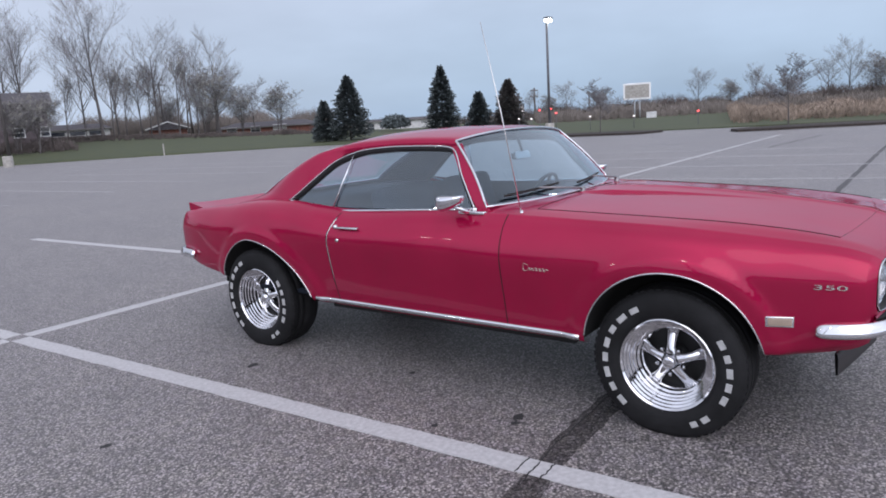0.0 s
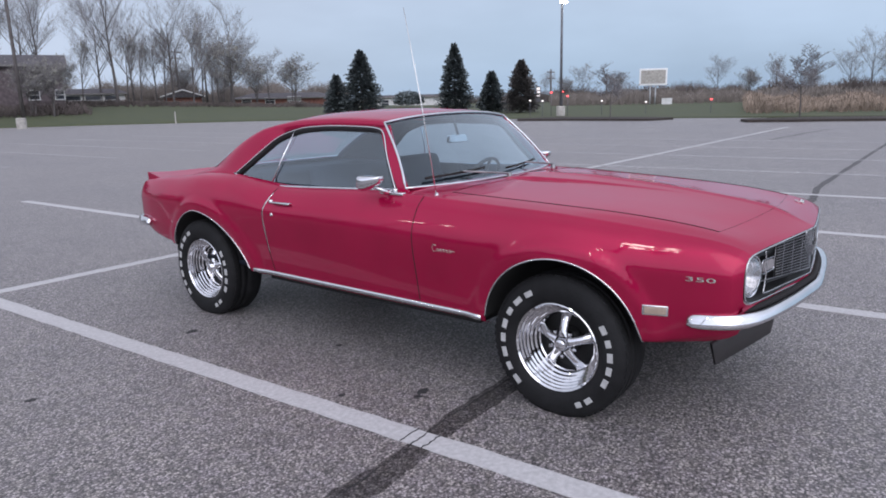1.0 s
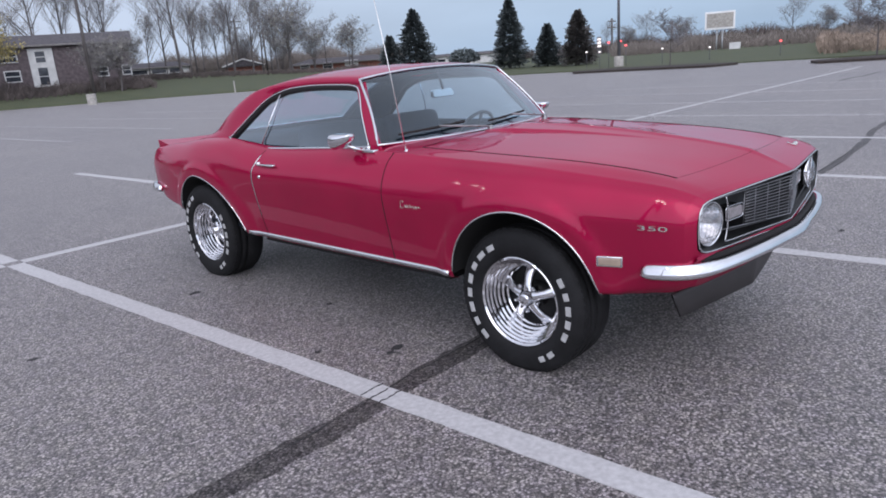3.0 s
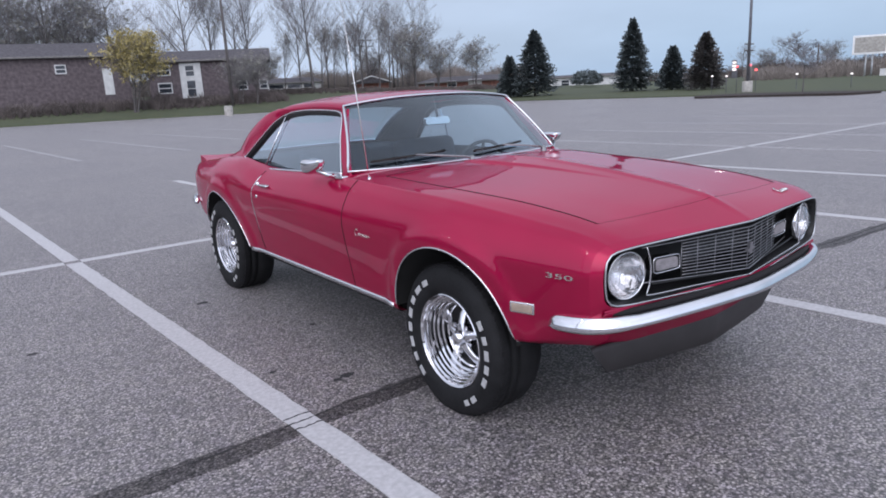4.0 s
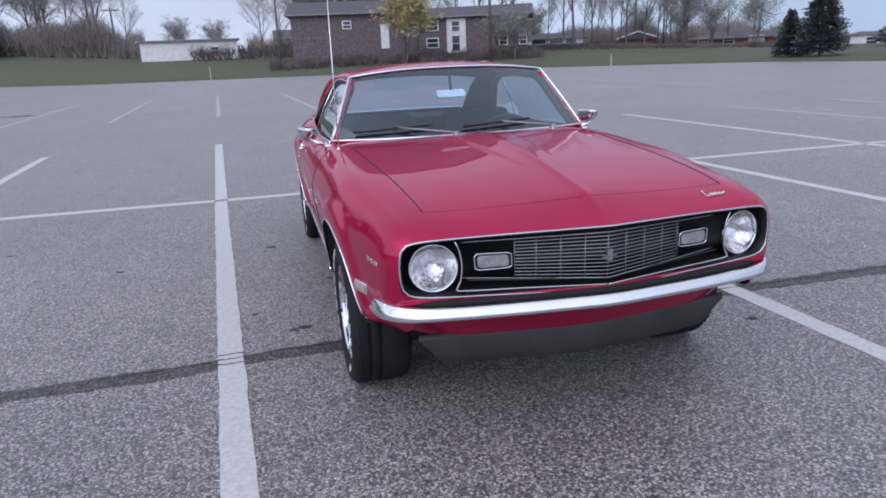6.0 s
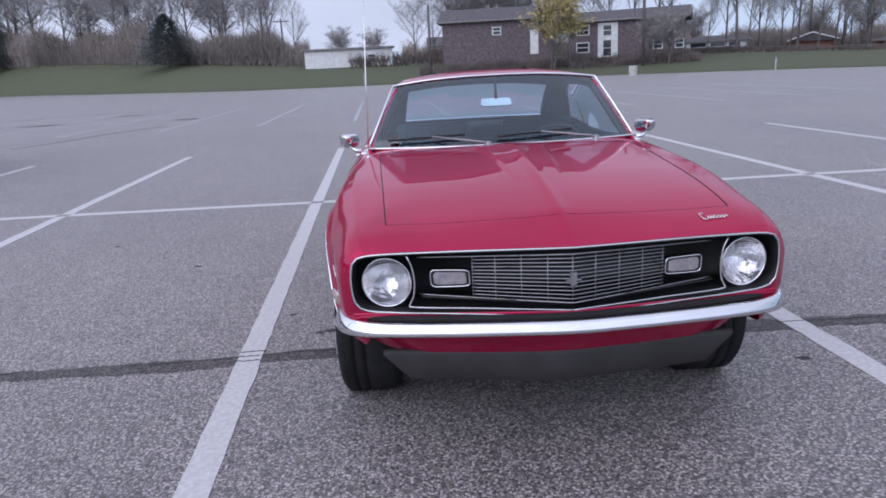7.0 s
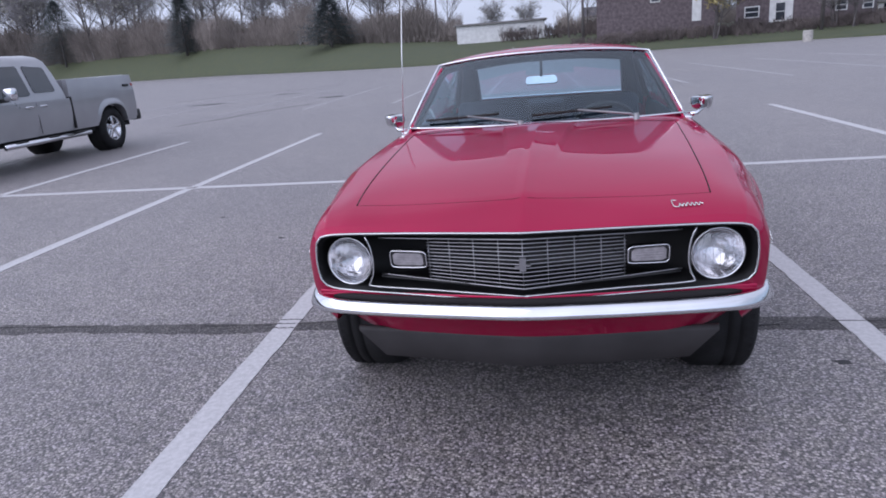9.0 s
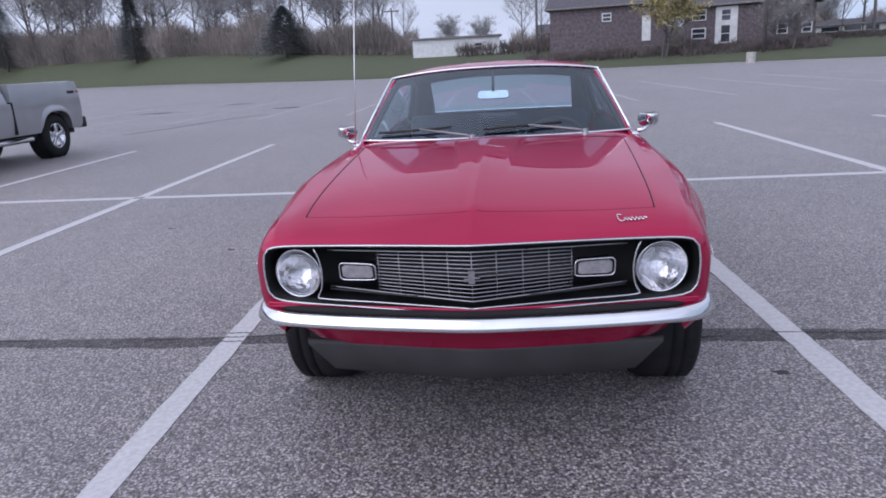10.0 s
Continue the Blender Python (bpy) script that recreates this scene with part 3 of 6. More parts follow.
# underbody and wheel wells
bm = bmesh.new()
box(bm, -0.50, 0.50, -0.55, 3.55, 0.33, 0.42)
box(bm, -0.80, 0.80, 0.42, 2.05, 0.31, 0.36)
part("underbody", bm, UNDER, car, "black underbody", smooth=False)
for cy, cz, rear, front, top, power in ARCHES:
    for side in (1, -1):
        rows = []
        for k in range(25):
            q = math.pi * k / 24
            c, s2 = math.cos(q), math.sin(q)
            y = cy + (rear if c > 0 else front) * 1.005 * math.copysign(abs(c) ** (2 / power), c)
            z = cz + top * 1.005 * s2 ** (2 / power)
            xo = flank(min(max(y, -0.6), 3.6), max(z, 0.42)).x - 0.006
            rows.append([(side * xo, y, z), (side * 0.60, y, z)])
        rows = [[(r[0][0], r[0][1], 0.375), (r[1][0], r[1][1], 0.375)] for r in rows[:1]] + [[(p[0], p[1], max(p[2], 0.376)) for p in r] for r in rows] + [[(r[0][0], r[0][1], 0.375), (r[1][0], r[1][1], 0.375)] for r in rows[-1:]]
        bm = bmesh.new()
        vs = grid_mesh(bm, rows)
        bm.faces.new([r[1] for r in vs])
        part("wheel_well", bm, UNDER, car)
        # chrome lip round the opening
        pts = []
        for k in range(41):
            q = math.pi * k / 40
            c, s2 = math.cos(q), math.sin(q)
            y = cy + (rear if c > 0 else front) * 0.995 * math.copysign(abs(c) ** (2 / power), c)
            z = cz + top * 0.995 * s2 ** (2 / power)
            z = max(z, 0.375 if cy > 1 else 0.39)
            pts.append(flank(y, z, side, 0.002))
        part("wheel_arch_trim", tubed(pts, 0.0044, sides=6, up=(1, 0, 0)), CHROME, car, "bright metal wheel arch trim")

# front lower panel under the grille, then the air dam
rows = []
for k in range(49):
    x = -0.738 + 1.476 * k / 48
    y0 = -0.890 + 0.105 * (abs(x) / 0.75) ** 1.12
    f = max(0.0, (abs(x) - 0.46) / 0.278) ** 2.2
    rows.append([(x * t, y0 + dy + wrap * f, z + 0.035 * f * (z < 0.5)) for t, dy, z, wrap in
                 ((1, 0, 0.580, 0), (1, -0.004, 0.572, 0), (1.005, 0.012, 0.540, 0.01), (1.01, 0.050, 0.495, 0.02), (1.01, 0.090, 0.450, 0.04), (1.0, 0.122, 0.405, 0.07), (0.98, 0.145, 0.365, 0.10))])
bm = bmesh.new()
grid_mesh(bm, rows)
part("front_valance", bm, RED, car)
rows = []
for k in range(41):
    x = -0.655 + 1.31 * k / 40
    y0 = -0.752 + 0.085 * abs(x) / 0.6
    tip = 1 - 0.145 * abs(x) / 0.655
    rows.append([(x, y0, 0.385), (x, y0 - 0.004, 0.365), (x * tip, y0 + 0.006, 0.258), (x * tip, y0 + 0.013, 0.256), (x, y0 + 0.010, 0.385)])
bm = bmesh.new()
grid_mesh(bm, rows, closed_v=True)
part("air_dam", bm, AIRDAM, car, "dark grey plastic front air dam")
for side in (1, -1):
    part("valance_slot", boxed(side * 0.18 - 0.075, side * 0.18 + 0.075, -0.832, -0.78, 0.478, 0.494, 0.004), GAP, car, "dark cooling slot under the bumper")


def front_y(x):
    return -0.890 + 0.105 * (abs(x) / 0.75) ** 1.12


def mouth_outline(shrink=0.0, n=60):
    """The rounded grille opening."""
    half = [(0.0, .797), (.30, .795), (.52, .791), (.655, .786), (.708, .777), (.731, .752), (.738, .690), (.732, .627), (.710, .598), (.655, .586), (.40, .577), (.20, .570), (0.0, .562)]
    p = spline([(x, z, 0) for x, z in half], n)
    cz = 0.68
    right = [(q.x * (1 - shrink / 0.73), cz + (q.y - cz) * (1 - shrink / 0.10)) for q in p]
    return right + [(-x, z) for x, z in reversed(right[1:-1])]


bm = bmesh.new()
out, inn = mouth_outline(), mouth_outline(0.012)
rows = [[(x, front_y(x) - 0.002, z) for x, z in out], [(x, front_y(x) + 0.02, z) for x, z in inn],
        [(x, front_y(x) + 0.115, z) for x, z in inn]]
vs = grid_mesh(bm, rows, closed_v=True)
n = len(inn)
for k in range(0, n // 2 - 1):
    a, b2 = vs[2][k], vs[2][k + 1]
    c, d = vs[2][(n - k - 1) % n], vs[2][(n - k) % n]
    try:
        bm.faces.new((a, b2, c, d) if k else (a, b2, c))
    except ValueError:
        pass
part("grille_surround", bm, BLACK, car, "matt black grille recess")
TRIM = material("satin_bright_trim", (0.58, 0.58, 0.59), 0.25, 0.9, vary=0.06)
part("grille_trim", tubed([(x, front_y(x) - 0.004, z) for x, z in mouth_outline()], 0.0034, sides=6, closed=True, up=(0, 1, 0)), TRIM, car, "thin bright trim round the grille")


def fan_z(x, t):
    """Height of a grille bar; t from 0 (lowest) to 1: the bars fan out to the middle."""
    a = min(abs(x) / 0.53, 1.0)
    lo, hi = 0.606 + 0.024 * a, 0.774 - 0.014 * a
    return lo + (hi - lo) * t


GRILLE = material("silver_grille_bars", (0.36, 0.355, 0.37), 0.30, 0.9, vary=0.06, scale=30)
grille = part("grille", tubed([(x, front_y(x) + 0.02, 0.600 + 0.03 * abs(x) / 0.47) for x in np.linspace(-0.50, 0.50, 25)], 0.004, sides=5, up=(0, 1, 0)), BLACK, car, "fine horizontal bar grille, silver on black")
for k in range(13):
    t = k / 12
    pts = []
    for i in range(33):
        x = (-0.51 + 1.02 * i / 32) * (1 if k in (0, 12) else 0.645)
        pts.append((x, front_y(x) + 0.002 + 0.105 * abs(x), fan_z(x, t)))
    part("grille_bar", tubed(pts, 0.0018 if 0 < k < 12 else 0.0026, sides=5, up=(0, 1, 0), cap=True), GRILLE, grille)
for x in (-0.325, -0.25, -0.165, -0.08, 0, 0.08, 0.165, 0.25, 0.325):
    pts = [(x, front_y(x) + 0.010 + 0.105 * abs(x), fan_z(x, t)) for t in (0, 0.5, 1)]
    part("grille_upright", tubed(pts, 0.0016, sides=5, up=(1, 0, 0)), GRILLE, grille)
part("emblem", prism(bmesh.new(), [(-.03, .672), (-.012, .672), (-.012, .655), (.012, .655), (.012, .690), (.03, .690), (.03, .700), (.012, .704), (.012, .745), (-.012, .745), (-.012, .694), (-.03, .690)], 0.012, Matrix.Translation((0, front_y(0) - 0.006, 0.348)) @ Matrix.Diagonal((0.85, 1, 0.49, 1))), GRILLE, grille, "small metal emblem", smooth=False)

for side in (1, -1):
    # curved divider between lamp and grille, and the long lower trim
    pts = spline([(side * 0.545, front_y(.54) + .004, .779), (side * 0.530, front_y(.53) + .004, .745), (side * 0.522, front_y(.52) + .004, .69), (side * 0.527, front_y(.53) + .004, .64), (side * 0.545, front_y(.54) + .002, .604), (side * 0.30, front_y(.3) - .001, .594), (0, front_y(0) - .002, .582)], 40)
    part("lamp_divider", tubed(pts, 0.0030, sides=6, up=(0, 1, 0)), TRIM, car, "thin bright trim between headlamp and grille")
    # headlamp
    hx, hy, hz = side * 0.617, front_y(0.617) + 0.022, 0.683
    tilt = Matrix.Translation((hx, hy, hz)) @ Matrix.Rotation(side * radians(9), 4, "Z")
    bm = revolve(bmesh.new(), [(0.072, 0.0), (0.069, 0.018), (0.056, 0.041), (0.036, 0.062), (0.014, 0.077), (0.0, 0.083)], 40, "y")
    bmesh.ops.transform(bm, matrix=tilt, verts=bm.verts)
    lamp = part("headlamp", bm, HEADLAMP, car, "round sealed-beam headlamp with chrome ring")
    bm = revolve(bmesh.new(), [(-0.030, 0.0), (-0.026, 0.034), (-0.014, 0.063), (0.002, 0.080)], 40, "y")
    bmesh.ops.transform(bm, matrix=tilt, verts=bm.verts)
    lens = part("lens", bm, LAMP_GLASS, lamp, "domed clear glass lens")
    lens.visible_shadow = False
    for rib in range(-3, 4):
        rx = rib * 0.022
        rz = math.sqrt(0.075**2 - rx**2)
        bm = tubed([(rx, -0.026 * (1 - (math.hypot(rx, q) / 0.083) ** 2) + 0.004, q) for q in np.linspace(-rz, rz, 9)], 0.0007, sides=4, up=(1, 0, 0))
        bmesh.ops.transform(bm, matrix=tilt, verts=bm.verts)
        part("lens_rib", bm, HEADLAMP, lamp)
    bm = revolve(bmesh.new(), [(0.012, 0.0805), (0.000, 0.0825), (-0.005, 0.0845), (-0.003, 0.0870), (0.012, 0.0875)], 40, "y")
    bmesh.ops.transform(bm, matrix=tilt, verts=bm.verts)
    part("chrome_ring", bm, CHROME, lamp)
    # turn signal, set back among the bars along the slant of the grille
    slant = Matrix.Translation((side * 0.402, front_y(0.406) + 0.046, 0.689)) @ Matrix.Rotation(side * math.atan(0.145), 4, "Z")
    rim = [(-.068, -.026), (-.058, -.033), (.050, -.036), (.064, -.026), (.066, .020), (.056, .033), (-.052, .031), (-.066, .022)]
    rim = [(side * x, z * 0.86) for x, z in rim]
    lamp = part("turn_signal", prism(bmesh.new(), [(x * 0.97, z * 0.95) for x, z in rim], 0.04, slant), BLACK, car, "oblong turn signal in a thin metal bezel", smooth=False)
    part("bezel", tubed([slant @ Vector((q.x, -0.004, q.y)) for q in spline([(x, z, 0) for x, z in rim + rim[:1]], 48)[:-1]], 0.0030, sides=6, closed=True, up=(0, 1, 0)), CHROME, lamp, "thin bright bezel")
    part("lens", prism(bmesh.new(), [(x * 0.84, z * 0.74) for x, z in rim], 0.02, slant @ Matrix.Translation((0, -0.007, 0))), LENS_CLEAR, lamp, "ribbed clear lens", smooth=False)
    for rib in range(5):
        part("lens_rib", boxed(-0.046, 0.046, -0.0085, -0.005, -0.018 + rib * 0.0085, -0.0158 + rib * 0.0085, 0.0, slant), LENS_CLEAR, lamp, smooth=False)


def bumper(name, path, label):
    rows = []
    prof = [(-0.040, 0.014), (-0.018, 0.021), (-0.002, 0.0245), (0.005, 0.0215), (0.012, 0.012), (0.0185, -0.001), (0.0215, -0.010), (0.0185, -0.016), (0.008, -0.022), (-0.010, -0.024), (-0.022, 0.0)]
    pts = spline(path, 80)
    for i, p in enumerate(pts):
        a, b2 = pts[max(i - 1, 0)], pts[min(i + 1, len(pts) - 1)]
        t = (b2 - a)
        out = Vector((t.y, -t.x, 0)).normalized()
        k = min(1.0, (min(i, len(pts) - 1 - i) + 1.0) / 3.0)
        k = math.sqrt(max(0.0, 1 - (1 - k) ** 2))
        deep = 1 + 0.30 * min(1.0, max(0.0, (abs(p.x) - 0.62) / 0.14))
        rows.append([p + out * o * (0.4 + 0.6 * k) + Vector((0, 0, h * k * deep)) for o, h in prof])
    bm = bmesh.new()
    vs = grid_mesh(bm, rows, closed_v=True)
    bm.faces.new(vs[0])
    bm.faces.new(list(reversed(vs[-1])))
    return part(name, bm, CHROME, car, label)


bp_half = [(0, -0.935, .539), (.20, -0.918, .538), (.45, -0.884, .536), (.62, -0.848, .533), (.69, -0.824, .531), (.742, -0.788, .528), (.780, -0.738, .525), (.798, -0.680, .521), (.806, -0.600, .515)]
front_bumper = bumper("front_bumper", [(-x, y, z) for x, y, z in reversed(bp_half[1:])] + bp_half, "slim chrome front bumper wrapping round the corners")
# added black tube that darkens the gap over the bumper, where only shade falls
part("bumper_shadow_strip", tubed(spline([(x * 0.965, y + 0.034, z + 0.027) for x, y, z in [(-x, y, z) for x, y, z in reversed(bp_half[1:7])] + bp_half[:7]], 60), 0.013, sides=8), GAP, car, "black strip standing in for the shade behind the bumper's upper edge")
rb_half = [(0, 3.80, .545), (.40, 3.79, .545), (.62, 3.77, .545), (.725, 3.73, .545), (.775, 3.63, .545), (.800, 3.48, .545)]
bumper("rear_bumper", list(reversed(rb_half)) + [(-x, y, z) for x, y, z in rb_half[1:]], "slim chrome rear bumper")

# rear spoiler lip
rows = []
for k in range(31):
    x = -0.665 + 1.33 * k / 30
    e2 = 1.25
    y0 = 3.70 - 0.05 * (abs(x) / 0.7) ** 2
    zb = float(body_point(y0 - 0.06, 3.0 * abs(x) / 0.70).z) - 0.004
    rows.append([(x, y0 - 0.26, zb + 0.012), (x, y0 - 0.14, zb + 0.012 * e2 + .004), (x, y0 - 0.02, zb + 0.038 * e2), (x, y0 + 0.018, zb + 0.042 * e2), (x, y0 + 0.010, zb - 0.035), (x, y0 - 0.1, zb - 0.05)])
bm = bmesh.new()
vs = grid_mesh(bm, rows, closed_v=True)
bm.faces.new(vs[0]), bm.faces.new(list(reversed(vs[-1])))
part("rear_spoiler", bm, RED, car, "low red ducktail spoiler on the boot lid", sharp=40)

# ---- greenhouse ----
def side_x(y, z):
    """Half width of the cabin's flank at a height (tumblehome)."""
    t = max(0.0, (z - 0.925) / 0.345)
    pull = 0.03 * max(0.0, (y - 2.0) / 0.6)
    return 0.768 - pull - 0.150 * t - 0.020 * t * t


def roof_z(y, x):
    edge = float(smooth_line([1.10, 1.3, 1.6, 1.9, 2.15, 2.4], [1.284, 1.302, 1.309, 1.300, 1.268, 1.20], y))
    return edge + 0.045 * (1 - (abs(x) / 0.62) ** 2.4)


def screen_top(x):
    return 1.175 + 0.045 * (abs(x) / 0.60) ** 2 - 0.03


GL_BASE_Z = 0.955


def windscreen_point(u, v):
    """u across -1..1, v up 0..1."""
    xb, xt = 0.762 * u, 0.608 * u
    b2 = Vector((xb, windscreen_base(xb), GL_BASE_Z - 0.005 * abs(u)))
    t = Vector((xt, screen_top(xt), roof_z(screen_top(xt), xt) - 0.012))
    p = b2.lerp(t, v)
    p.y -= 0.020 * math.sin(math.pi * v)
    return p


def backlight_point(u, v):
    xb, xt = 0.60 * u, 0.545 * u
    b2 = Vector((xb, 2.92 - 0.05 * u * u, 0.952))
    t = Vector((xt, 2.26 - 0.02 * u * u, roof_z(2.24, xt) - 0.010))
    p = b2.lerp(t, v)
    p.z += 0.030 * math.sin(math.pi * v)
    return p


# roof skin with thickness
rows = []
for i in range(31):
    v = i / 30
    row = []
    for k in range(41):
        u = -1 + 2 * k / 40
        y = screen_top(0.6 * u) * (1 - v) + (2.26 - 0.02 * u * u) * v
        xw = side_x(y, roof_z(y, 0.62)) - 0.004
        x = u * xw
        row.append((x, y, roof_z(y, 0.62 * u) - (0 if abs(u) < 0.97 else 0.004)))
    ends = []
    for k in (0, -1):
        y = row[k][1]
        zt = float(np.interp(y, [1.19, 1.23, 1.3, 1.6, 1.85, 1.95, 2.1, 2.3], [1.262, 1.262, 1.268, 1.272, 1.262, 1.248, 1.215, 1.19]))
        zt = min(zt, row[k][2] - 0.004)
        s2 = -1 if k == 0 else 1
        ends.append([(s2 * (side_x(y, zt) + 0.003), y, zt), (s2 * (side_x(y, zt) - 0.012), y, zt - 0.004)])
    rows.append([ends[0][1], ends[0][0]] + row + [ends[1][0], ends[1][1]])
bm = bmesh.new()
grid_mesh(bm, rows)
part("roof", bm, RED, car)
bm = bmesh.new()
grid_mesh(bm, [[(p[0] * 0.96, p[1], p[2] - 0.03) for p in r[2:-2]] for r in rows[1:-1]])
part("headliner", bm, SEAT, car, "dark headliner")


def side_strip(points_a, points_b, n, side, depth=0.035):
    """A pillar between two edges given in y and z, lying in the cabin's flank."""
    a, b2 = spline([(y, z, 0) for y, z in points_a], n), spline([(y, z, 0) for y, z in points_b], n)
    rows = []
    for p, q in zip(a, b2):
        row = []
        for k in range(7):
            t = p.lerp(q, k / 6)
            row.append(Vector((side * side_x(t.x, t.y), t.x, t.y)))
        row += [Vector((side * (side_x(q.x, q.y) - depth), q.x, q.y)), Vector((side * (side_x(p.x, p.y) - depth), p.x, p.y))]
        rows.append(row)
    bm = bmesh.new()
    grid_mesh(bm, rows, closed_v=True)
    return bm


WINDOW_REAR = [(1.93, 1.242), (2.08, 1.195), (2.22, 1.105), (2.36, 1.005), (2.43, 0.958)]
for side in (1, -1):
    part("windscreen_pillar", side_strip([(0.885, 0.925), (1.02, 1.09), (1.165, 1.272)], [(0.955, 0.925), (1.10, 1.09), (1.225, 1.262)], 14, side, 0.014), RED, car, sharp=45)
    # sail panel: from the quarter window's rear edge round to the back glass
    edge = spline([(y, z, 0) for y, z in [(1.86, 1.268), (2.0, 1.240)] + WINDOW_REAR[1:] + [(2.46, 0.945)]], 30)
    rows = []
    for i, p in enumerate(edge):
        v = i / 29
        w = Vector((side * side_x(p.x, p.y), p.x, p.y))
        g = backlight_point(side * 1.0, 1 - v)
        top = 1 - v
        if v > 0.93:
            g = g.lerp(Vector((side * 0.63, 3.10, 0.912)), (v - 0.93) / 0.07)
        row = []
        for k in range(17):
            t = k / 16
            q = w.lerp(g, t)
            bulge = 0.062 * math.sin(math.pi * t) * (0.45 + 0.55 * math.sin(math.pi * min(1, 0.15 + v * 0.8)))
            q += Vector((side * 0.75, 0.50, 0.45)).normalized() * bulge
            row.append(q)
        rows.append(row)
    rows.append([q + Vector((-side * 0.005, 0.02, -0.06)) for q in rows[-1]])
    bm = bmesh.new()
    grid_mesh(bm, rows)
    part("sail_panel", bm, RED, car)
    bm = bmesh.new()
    grid_mesh(bm, [[Vector((q.x * 0.955, q.y - 0.012, q.z - 0.02)) for q in row] for row in rows])
    part("sail_trim", bm, SEAT, car, "dark inner pillar trim")
    # drip rail and window trims
    top_line = [(0.985, 0.945), (1.10, 1.10), (1.215, 1.250), (1.30, 1.262), (1.6, 1.268), (1.85, 1.256)] + WINDOW_REAR
    pts = [Vector((side * (side_x(p.x, p.y) + 0.004), p.x, p.y)) for p in spline([(y, z, 0) for y, z in top_line], 70)]
    part("window_trim", tubed(pts, 0.0046, sides=6, up=(1, 0, 0)), CHROME, car, "bright side window surround")
    low_line = [(2.43, 0.958), (2.28, 0.918), (2.12, 0.900), (1.95, 0.902), (1.5, 0.918), (0.965, 0.938)]
    pts = [Vector((side * (side_x(p.x, p.y) + 0.008), p.x, p.y + 0.004)) for p in spline([(y, z, 0) for y, z in low_line], 40)]
    part("window_sill_trim", tubed(pts, 0.0085, sides=6, up=(1, 0, 0)), CHROME, car)
    pts = [Vector((side * (side_x(y, z) - 0.004), y, z)) for y, z in ((2.03, 0.905), (1.985, 1.06), (1.945, 1.235))]
    part("window_divider", tubed(pts, 0.0048, sides=6, up=(1, 0, 0)), CHROME, car)
    # inner black frame above the glass
    pts = [Vector((side * (side_x(p.x, p.y) - 0.016), p.x, p.y - 0.014)) for p in spline([(y, z, 0) for y, z in top_line], 50)]
    part("window_seal", tubed(pts, 0.021, sides=6, up=(1, 0, 0)), BLACK, car)
    # side glass
    up = spline([(y, z, 0) for y, z in [(0.975, 0.935), (1.09, 1.09), (1.205, 1.245), (1.5, 1.262), (1.85, 1.25)] + WINDOW_REAR], 40)
    lo = spline([(y, z, 0) for y, z in [(0.975, 0.925), (1.3, 0.915), (1.7, 0.905), (2.05, 0.895), (2.25, 0.905), (2.43, 0.95)]], 40)
    rows = []
    for p, q in zip(up, lo):
        rows.append([Vector((side * (side_x(*p.lerp(q, k / 6).xy) - 0.020), *p.lerp(q, k / 6).xy)) for k in range(7)])
    bm = bmesh.new()
    grid_mesh(bm, rows)
    g = part("side_glass", bm, SIDE_GLASS, car, "clear side window glass")
    g.visible_shadow = False

for name, fn in (("windscreen", windscreen_point), ("rear_window", backlight_point)):
    bm = bmesh.new()
    grid_mesh(bm, [[fn(-1 + 2 * k / 30, v / 12) for k in range(31)] for v in range(13)])
    g = part(name, bm, WINDSCREEN, car, "curved clear glass")
    g.visible_shadow = False
    loop = [fn(-1 + 2 * k / 30, 0) for k in range(31)] + [fn(1, v / 12) for v in range(1, 12)] + [fn(1 - 2 * k / 30, 1) for k in range(31)] + [fn(-1, 1 - v / 12) for v in range(1, 12)]
    part(name + "_trim", tubed([p + Vector((0, -0.004 if name == "windscreen" else 0.004, 0.004)) for p in loop], 0.0068, sides=8, closed=True), CHROME, car, "bright glass surround")
    if name == "rear_window":
        part("rear_window_seal", tubed([Vector((p.x * 0.985, p.y - 0.02, p.z - 0.016)) for p in loop], 0.021, sides=6, closed=True), SEAT, car, "dark inner seal")

# ---- seams, trim, badges ----
def skin_line(name, pts, r=0.0026, mat=GAP, parent=car):
    return part(name, tubed(pts, r, sides=5), mat, parent)


